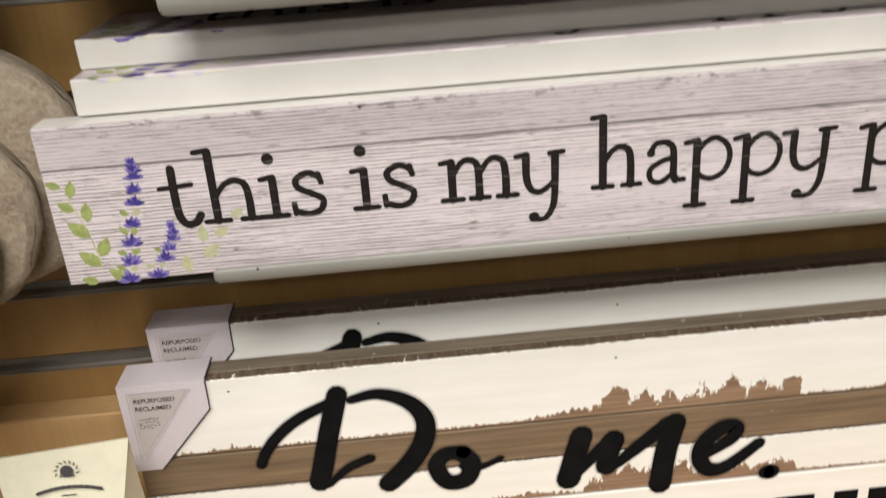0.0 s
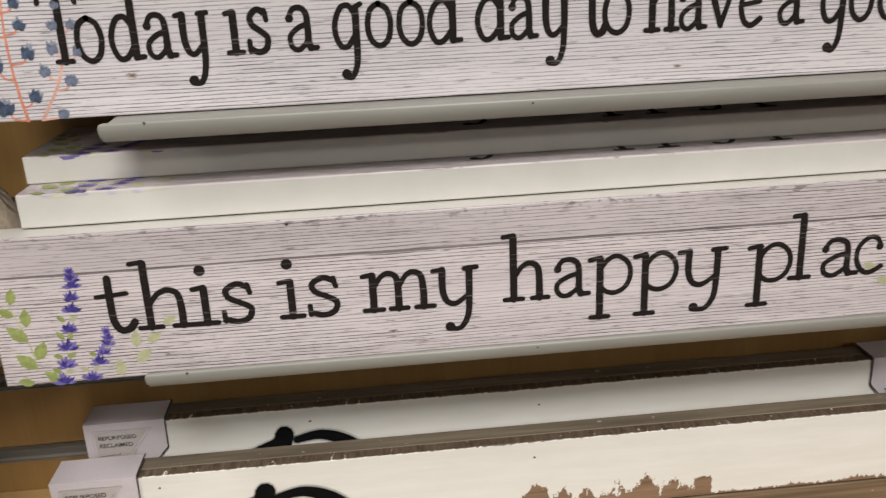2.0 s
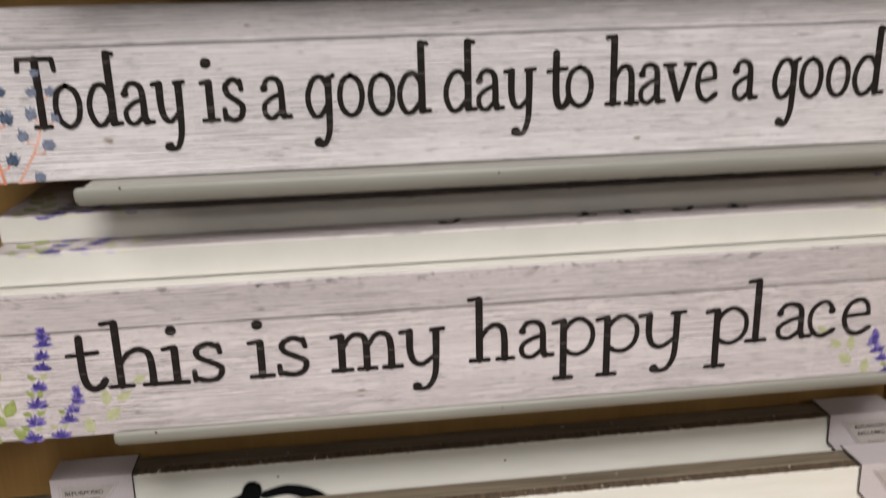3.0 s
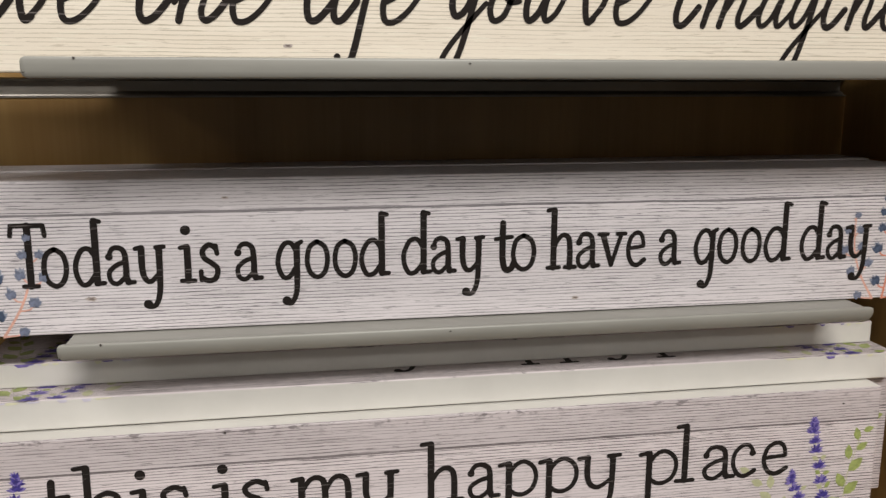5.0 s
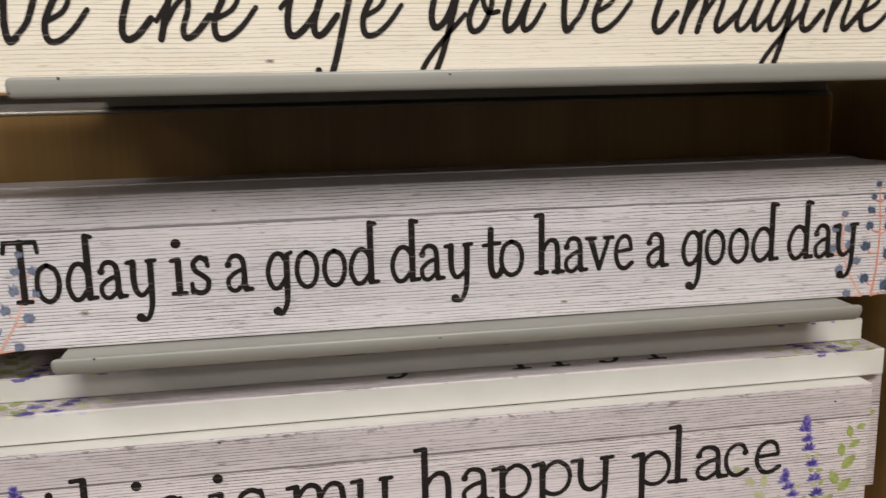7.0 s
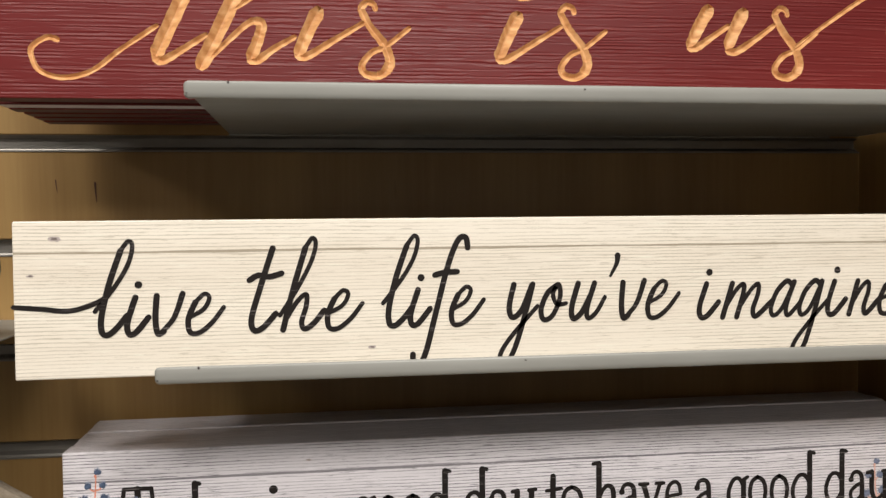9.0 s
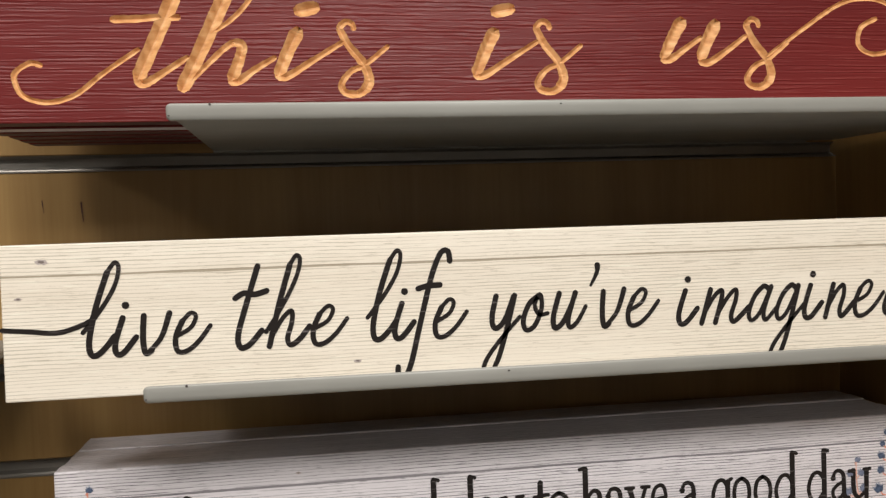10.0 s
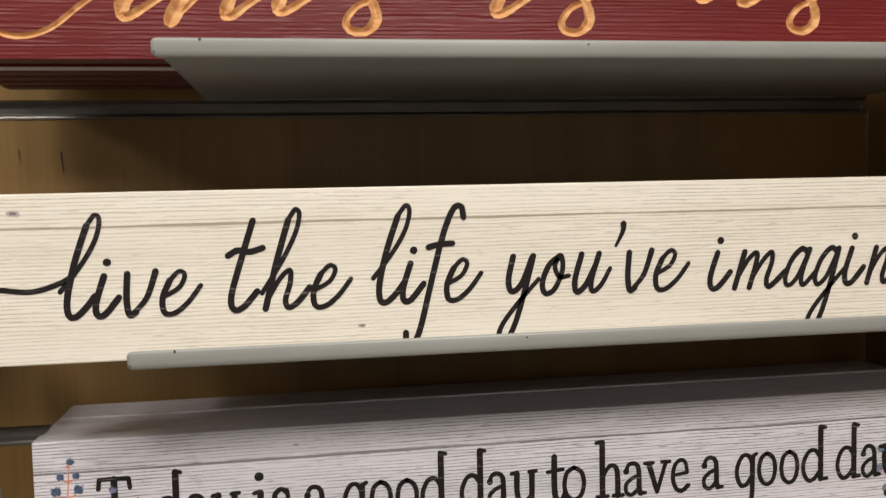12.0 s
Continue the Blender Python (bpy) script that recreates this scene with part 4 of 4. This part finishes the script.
for i in range(1, 5):
    board("blue_bud_sign", TW, TH - 0.0006 * (i % 3), 0.0285, M_TODAY, M_TODAY, (-0.256 + 0.0015 * (i % 2), 0.675 + 0.0291 * i, 1.1238), "whitewashed wood-print sign packed behind the front one", "blue-bud signs", wrap=True)

# cream sign
LW, LH = 0.920, 0.134
l1 = board("cream_script_sign", LW, LH, 0.030, M_LIVE, M_EDGE, (-0.262, 0.569, 1.349), "cream wood-print sign with black script", "cream signs")
for base, letters in ((0.0355, (("l", 0.0650, 0.036), ("i", 0.0856, 0.036), ("v", 0.1072, 0.038), ("e", 0.1371, 0.0365))),
                      (0.0362, (("t", 0.1895, 0.0375), ("h", 0.2206, 0.0375), ("e", 0.2560, 0.0375))),
                      (0.0372, (("l", 0.3097, 0.036), ("i", 0.3285, 0.036), ("f", 0.3475, 0.036), ("e", 0.3665, 0.036))),
                      (0.0390, (("y", 0.4185, 0.0365), ("o", 0.4495, 0.037), ("u", 0.4780, 0.037), ("'", 0.5095, 0.036), ("v", 0.5230, 0.036), ("e", 0.5507, 0.037))),
                      (0.0372, (("i", 0.6000, 0.039), ("m", 0.6262, 0.0465), ("a", 0.6730, 0.039), ("g", 0.7020, 0.038), ("i", 0.7295, 0.038), ("n", 0.7550, 0.039), ("e", 0.7845, 0.038), ("d", 0.8165, 0.039)))):
    word(letters, SCRIPT, base, 0.0346, l1, M_INK, slant=0.22, weight=0.75)
swash([(0.0, 0.062), (0.022, 0.060), (0.045, 0.058), (0.066, 0.064), (0.076, 0.070)], 0.0042, 0.0046, l1, M_INK)
board("cream_script_sign", LW, LH - 0.002, 0.030, M_LIVE, M_EDGE, (-0.258, 0.602, 1.349), "cream wood-print sign standing behind the front one", "cream signs")


def knot(parent, x, z, r, seed):
    """A smudged printed knot: a ragged flat oval with a darker heart."""
    rnd = random.Random(seed)
    for k, (size, mat) in enumerate(((1.0, M_KNOT), (0.45, M_KNOT_DARK))):
        bm = bmesh.new()
        bm.faces.new([bm.verts.new((size * r * math.cos(-a) * rnd.uniform(0.75, 1.25), 0, size * r * 0.45 * math.sin(-a) * rnd.uniform(0.7, 1.2))) for a in [i * math.pi / 8 for i in range(16)]])
        part("knot", bm, mat, parent, at=(x, -0.0003 - 0.0002 * k, z))


knot(l1, 0.034, 0.119, 0.0055, 1)
knot(l1, 0.014, 0.088, 0.003, 2)
knot(l1, 0.300, 0.020, 0.0035, 3)
knot(t1, 0.118, 0.031, 0.0050, 4)
knot(t1, 0.235, 0.118, 0.0030, 5)
knot(t1, 0.560, 0.014, 0.0035, 6)
knot(h1, 0.335, 0.024, 0.0045, 7)

# barn-red signs with carved script
UW, UH = 0.92, 0.185
u1 = board("carved_red_sign", UW, UH, 0.024, M_RED, M_REDEDGE, (-0.290, 0.585, 1.588), "barn-red grained sign with carved pale wood script", "carved red signs")
carving = []
for c, x, base in (("t", 0.140, 0.030), ("h", 0.180, 0.030), ("i", 0.260, 0.030), ("s", 0.318, 0.030), ("i", 0.4414, 0.030), ("s", 0.502, 0.031), ("u", 0.625, 0.041), ("s", 0.7134, 0.034)):
    carving += word_strokes(((c, x, 0.05),), CARVED, base, 0.05)
carving.append(("s", 0.0050, 0.0046, spline([(0.064, 0.050), (0.055, 0.052), (0.043, 0.044), (0.0425, 0.035), (0.049, 0.0235), (0.0676, 0.018), (0.091, 0.024), (0.115, 0.0425), (0.146, 0.064)], 9)))
carving.append(("s", 0.0046, 0.0052, spline([(0.740, 0.057), (0.778, 0.0835), (0.814, 0.1064), (0.839, 0.1135), (0.864, 0.111), (0.884, 0.097), (0.888, 0.077), (0.872, 0.062), (0.851, 0.059), (0.8375, 0.068), (0.8405, 0.085), (0.857, 0.094)], 9)))
carve(u1, carving, M_CARVE)
for i in range(1, 6):
    board("carved_red_sign", UW, UH, 0.024, M_RED, M_CARDPANEL if i == 1 else M_REDEDGE, (-0.290 - 0.0012 * (i % 3), 0.592 + 0.0345 * i, 1.588), "barn-red sign packed behind the front one", "carved red signs")


# reclaimed plank signs with card corners
def corner_card(parent, x, flip, d):
    """A folded card sleeve over a top corner: square panel with one corner cut away, top flap and end flap."""
    card = new("corner_card")
    card.parent = parent
    card.location = (x, 0, 0)
    s = -1 if flip else 1
    outline = [(-0.003, 0.003), (0.0805, 0.003), (0.0800, -0.030), (0.023, -0.0945), (-0.003, -0.0945)]
    bm = bmesh.new()
    near = [bm.verts.new((s * u, -0.0030, v)) for u, v in outline]
    far = [bm.verts.new((s * u, -0.0020, v)) for u, v in outline]
    bm.faces.new(near)
    bm.faces.new(far[::-1])
    for i in range(5):
        bm.faces.new((near[i], far[i], far[(i + 1) % 5], near[(i + 1) % 5]))
    bmesh.ops.recalc_face_normals(bm, faces=bm.faces[:])
    part("top_flap", box(min(s * -0.003, s * 0.0805), max(s * -0.003, s * 0.0805), -0.0020, d + 0.001, 0.0016, 0.0029), M_CARD, card)
    part("end_flap", box(min(s * -0.003, s * -0.0019), max(s * -0.003, s * -0.0019), -0.0020, d + 0.001, -0.0945, 0.0015), M_CARD, card)
    part("sleeve", bm, M_CARD, card)
    bm = bmesh.new()
    bm.faces.new([bm.verts.new((s * u, -0.0042, v)) for u, v in ((0.0075, -0.0065), (0.062, -0.0065), (0.010, -0.076), (0.0075, -0.076))])
    bmesh.ops.recalc_face_normals(bm, faces=bm.faces[:])
    part("printed_panel", bm, M_CARDPANEL, card)
    for k, text in enumerate(("REPURPOSED", "RECLAIMED")):
        cu = bpy.data.curves.new("text", "FONT")
        cu.body, cu.size, cu.offset, cu.align_x = text, 0.0066, 0.00012, "RIGHT" if flip else "LEFT"
        tmp = bpy.data.objects.new("text", cu)
        scene.collection.objects.link(tmp)
        dg = bpy.context.evaluated_depsgraph_get()
        me = bpy.data.meshes.new_from_object(tmp.evaluated_get(dg))
        bpy.data.objects.remove(tmp)
        me.materials.clear()
        me.materials.append(M_CARDINK)
        ob = new("printed_word", me)
        ob.parent = card
        ob.matrix_basis = pose(s * 0.0105, -0.0046, -0.0155 - 0.0088 * k, 90, 0, 0)
    bm = bmesh.new()
    rnd = random.Random(5)
    for k in range(22):
        cx, cz = s * (0.0125 + 0.0034 * (k % 6)), -0.0345 - 0.0030 * (k // 6)
        ribbon(bm, [(cx - 0.001, cz), (cx + 0.0012, cz + rnd.uniform(-0.0022, 0.0022))], 0.0007, 0.0007, -0.0046)
    tagged(part("small_emblem", bm, M_CARDINK, card), kind="stuff")
    for k, (u0, v0, u1, v1) in enumerate(((0.0055, -0.0045, 0.066, -0.0045), (0.0055, -0.0045, 0.0055, -0.081), (0.066, -0.0045, 0.0095, -0.081))):
        bm = bmesh.new()
        ribbon(bm, [(s * u0, v0), (s * u1, v1)], 0.0007, 0.0007, -0.0046 - 0.00002 * k)
        part("border_line", bm, M_CARDPANEL, card)
    # dark ribbon painted on for the shadow line along the cut edge
    bm = bmesh.new()
    ribbon(bm, [(s * 0.0807, 0.003), (s * 0.0802, -0.030), (s * 0.0232, -0.0945)], 0.0016, 0.0016, -0.0032)
    part("edge_shadow", bm, M_CARDINK, card, "dark line painted as the shadow along the card's edge")
    # the same shadow line, as a dark strip across the top flap
    part("edge_shadow", box(min(s * 0.0796, s * 0.0812), max(s * 0.0796, s * 0.0812), -0.0015, d + 0.001, 0.0030, 0.0034), M_CARDINK, card, "dark line painted as the shadow along the card's edge")


def plank_sign(at, w, d, label):
    s = new("reclaimed_plank_sign")
    s.location = at
    tagged(s, label, "sign", "reclaimed plank signs")
    foot = -(at[2] - 0.50)
    planks = [(-0.084, 0.0, M_WHITEPLANK), (-0.1285, -0.0862, M_BROWN), (-0.1800, -0.1300, M_WHITEPLANK_LOW), (foot, -0.1825, M_WHITEPLANK)]
    for lo, hi, m in planks:
        bm = box(0, w, 0, 0.014, 0, hi - lo, 0.0010, 1)
        part("plank", bm, m, s, at=(0, 0, lo))
    part("backing_frame", box(0.0, w, 0.0155, d, -(at[2] - 0.50) + 0.002, -0.001, 0.001, 1), M_GREYWOOD, s, "grey-brown wooden backing frame")
    corner_card(s, 0.0, False, d)
    corner_card(s, w, True, d)
    return s


d1 = plank_sign((-0.286, 0.720, 0.7610), 0.950, 0.037, "reclaimed plank sign with worn white paint and black brush script")
d2 = plank_sign((-0.270, 0.790, 0.7830), 0.936, 0.037, "reclaimed plank sign with card corners standing behind another")


def brush(parent, name, *strokes):
    bm = bmesh.new()
    for k, (w0, w1, fat, pts) in enumerate(strokes):
        ribbon(bm, spline(pts, 9), w0 * 1.02, w1 * 1.02, -0.0006 - 0.00002 * k, fat)
    mist = bmesh.new()
    for k, (w0, w1, fat, pts) in enumerate(strokes):
        ribbon(mist, spline(pts, 9), w0 + 0.0036, w1 + 0.0036, -0.0003 - 0.00001 * k, fat)
    art = part(name, bm, M_BRUSH, parent)
    part("overspray", mist, M_SPRAY, art)
    return art


for b in (d1, d2):
    brush(b, "lettering", (0.0100, 0.0110, 0.1, [(0.129, -0.099), (0.138, -0.081), (0.156, -0.061), (0.178, -0.046), (0.204, -0.035)]), (0.0190, 0.0210, 0.0, [(0.213, -0.025), (0.201, -0.065), (0.190, -0.106), (0.184, -0.128)]), (0.0080, 0.0200, 0.3, [(0.225, -0.033), (0.252, -0.029), (0.280, -0.041), (0.295, -0.063), (0.292, -0.090), (0.275, -0.117), (0.253, -0.138)]), (0.0060, 0.0090, 0.2, [(0.193, -0.132), (0.215, -0.113), (0.238, -0.104)])).location = (-0.011, 0, -0.004)
    brush(b, "lettering", (0.0150, 0.0180, 0.1, [(0.331, -0.108), (0.312, -0.109), (0.303, -0.123), (0.313, -0.143), (0.332, -0.142), (0.339, -0.123), (0.330, -0.110)]), (0.0070, 0.0060, 0.0, [(0.329, -0.125), (0.346, -0.129), (0.369, -0.120)])).location = (-0.011, 0, -0.004)
    brush(b, "lettering", (0.0220, 0.0240, 0.0, [(0.441, -0.106), (0.434, -0.132), (0.427, -0.160)]), (0.0080, 0.0160, 0.1, [(0.432, -0.158), (0.449, -0.138), (0.470, -0.117)]), (0.0220, 0.0200, 0.0, [(0.474, -0.115), (0.469, -0.132), (0.466, -0.148)]), (0.0090, 0.0170, 0.1, [(0.468, -0.154), (0.496, -0.130), (0.530, -0.102)]), (0.0220, 0.0230, 0.0, [(0.537, -0.101), (0.529, -0.135), (0.524, -0.178)]))
    brush(b, "lettering", (0.0120, 0.0120, 0.5, [(0.574, -0.143), (0.597, -0.128), (0.601, -0.115), (0.586, -0.114), (0.568, -0.132), (0.566, -0.153), (0.577, -0.166), (0.596, -0.162), (0.627, -0.137)]))
    brush(b, "lettering", (0.0170, 0.0170, 0.0, [(0.638, -0.1765), (0.643, -0.1765)]))
for x0, x1 in ((0.650, 0.694), (0.716, 0.742), (0.754, 0.790)):
    part("lettering_bar", box(x0, x1, -0.0006, -0.0002, -0.246, -0.2125), M_BRUSH, d1)
pins(d1, (0.475, -0.018), (0.10, -0.014))
pins(d2, (0.478, -0.020), (0.230, -0.016))


# ---- driftwood pieces and a cream carton on the left ----
def slab(name, r, thick, at, turn, seed, label, sides=40):
    """A rough rounded slice of driftwood, axis along local y."""
    rnd = random.Random(seed)
    bm = bmesh.new()
    n, rings = sides, [(0.0, 0.90), (0.06, 0.965), (0.25, 1.0), (0.5, 1.01), (0.75, 1.0), (0.94, 0.965), (1.0, 0.90)]
    wob = [rnd.uniform(-1, 1) for _ in range(6)]
    loops = []
    for u, k in rings:
        loop = []
        for i in range(n):
            a = 2 * math.pi * i / n
            rr = r * k * (1 + 0.03 * wob[0] * math.sin(2 * a + wob[1] * 3) + 0.02 * wob[2] * math.sin(5 * a + wob[3] * 3)) + 0.0045 * noise.noise((3 * math.cos(a), 3 * math.sin(a), 2 * u + seed)) + 0.0022 * noise.noise((11 * math.cos(a), 11 * math.sin(a), 7 * u + seed))
            loop.append(bm.verts.new((rr * math.cos(a), (u - 0.5) * thick + 0.002 * noise.noise((3 * math.cos(a), 3 * math.sin(a), seed)), rr * math.sin(a))))
        loops.append(loop)
    for la, lb in zip(loops, loops[1:]):
        for i in range(n):
            bm.faces.new((la[i], la[(i + 1) % n], lb[(i + 1) % n], lb[i]))
    bmesh.ops.recalc_face_normals(bm, faces=bm.faces[:])
    for f in bm.faces:
        f.smooth = sides > 12
    piece = new(name)
    piece.matrix_basis = pose(*at, *turn)
    tagged(piece, label, "driftwood", "driftwood pieces")
    ends = [[v.co.copy() for v in loop] for loop in (loops[0], loops[-1])]
    part("rim", bm, M_DRIFT, piece)
    for k, ring in enumerate(ends):
        bm = bmesh.new()
        outer = [bm.verts.new(p) for p in ring]
        mid = [bm.verts.new((p.x * 0.5, p.y + (0.003 if k else -0.003) + 0.0015 * noise.noise((p.x * 30, p.z * 30, seed)), p.z * 0.5)) for p in ring]
        hub = bm.verts.new((0, ring[0].y + (0.004 if k else -0.004), 0))
        for i in range(n):
            j = (i + 1) % n
            bm.faces.new((outer[i], outer[j], mid[j], mid[i]))
            bm.faces.new((mid[i], mid[j], hub))
        bmesh.ops.recalc_face_normals(bm, faces=bm.faces[:])
        part("cut_face", bm, M_DRIFTFACE, piece, "pale sawn face with growth rings")
    return piece


slab("driftwood_slice", 0.110, 0.052, (-0.374, 0.738, 0.981), (0, 0, 8), 3, "large grey driftwood slice at the back of its tray")
slab("driftwood_slice", 0.090, 0.050, (-0.392, 0.680, 0.961), (0, 0, 12), 2, "grey driftwood slice with a rough rim")
slab("driftwood_slice", 0.076, 0.046, (-0.394, 0.624, 0.947), (0, 0, 14), 1, "grey driftwood slice standing in its tray")
slab("driftwood_slice", 0.060, 0.046, (-0.396, 0.570, 0.931), (0, 0, 16), 7, "small grey driftwood slice in front of larger ones")
slab("driftwood_slice", 0.072, 0.060, (-0.366, 0.715, 1.162), (0, 8, 26), 5, "driftwood block lying on the slices", 9)
slab("driftwood_slice", 0.060, 0.050, (-0.362, 0.640, 1.437), (0, 0, 10), 6, "dark driftwood slice in the upper tray")


def carton():
    bm = bmesh.new()
    v = [bm.verts.new(p) for p in ((-0.368, 0.625, 0.7615), (-0.252, 0.625, 0.7695), (-0.276, 0.575, 0.640), (-0.342, 0.575, 0.640),
                                   (-0.366, 0.628, 0.7610), (-0.254, 0.628, 0.7690), (-0.276, 0.700, 0.501), (-0.342, 0.700, 0.501), (-0.276, 0.590, 0.501), (-0.342, 0.590, 0.501))]
    for idx in ((0, 1, 2, 3), (0, 4, 5, 1), (4, 7, 6, 5), (3, 2, 8, 9), (9, 8, 6, 7), (1, 5, 6, 8, 2), (0, 3, 9, 7, 4)):
        bm.faces.new([v[i] for i in idx])
    bmesh.ops.recalc_face_normals(bm, faces=bm.faces[:])
    return bm


crate = thing("carton", carton(), M_CREAM, (0, 0, 0), "cream card carton with a small dark emblem", "carton")
bm = bmesh.new()
disc(bm, 0, 0.012, 0.0055, 0, 14, 0.9)
for k in range(5):
    ribbon(bm, [(-0.006 + 0.0003 * k, 0.0075 + 0.0011 * k), (0.006 - 0.0003 * k, 0.0075 + 0.0011 * k)], 0.0006, 0.0006, -0.0001)
for k in range(9):
    a = radians(-10 + 25 * k)
    ribbon(bm, [(0.0085 * math.cos(a), 0.0115 + 0.008 * math.sin(a)), (0.0105 * math.cos(a + 0.15), 0.0115 + 0.010 * math.sin(a + 0.15))], 0.0013, 0.0006, 0)
for k in range(11):
    x = -0.026 + 0.0050 * k
    ribbon(bm, [(x, -0.0015 - 5.5 * x * x), (x + 0.0030, -0.0015 - 5.5 * (x + 0.003) ** 2)], 0.0030, 0.0030, 0)
ribbon(bm, [(-0.006, -0.0085), (0.006, -0.0085)], 0.0010, 0.0010, 0)
emblem = part("emblem", bm, M_CARDINK, crate, "small dark printed emblem over a row of bars")
emblem.matrix_basis = pose(-0.305, 0.6105, 0.739, -20.2, 0, 0)

# scratches in the slatwall and knots in the front board
for x, z, length, width in ((-0.262, 1.517, 0.022, 0.0020), (-0.305, 1.524, 0.014, 0.0012)):
    bm = bmesh.new()
    ribbon(bm, [(0, length / 2), (0.0006, 0), (0.0018, -length / 2)], width, width * 0.4, 0)
    tagged(part("scratch", bm, M_REDEDGE, None, at=(x, YB - 0.0008, z)), "dark scratch in the maple slat", "scratch", kind="structure")
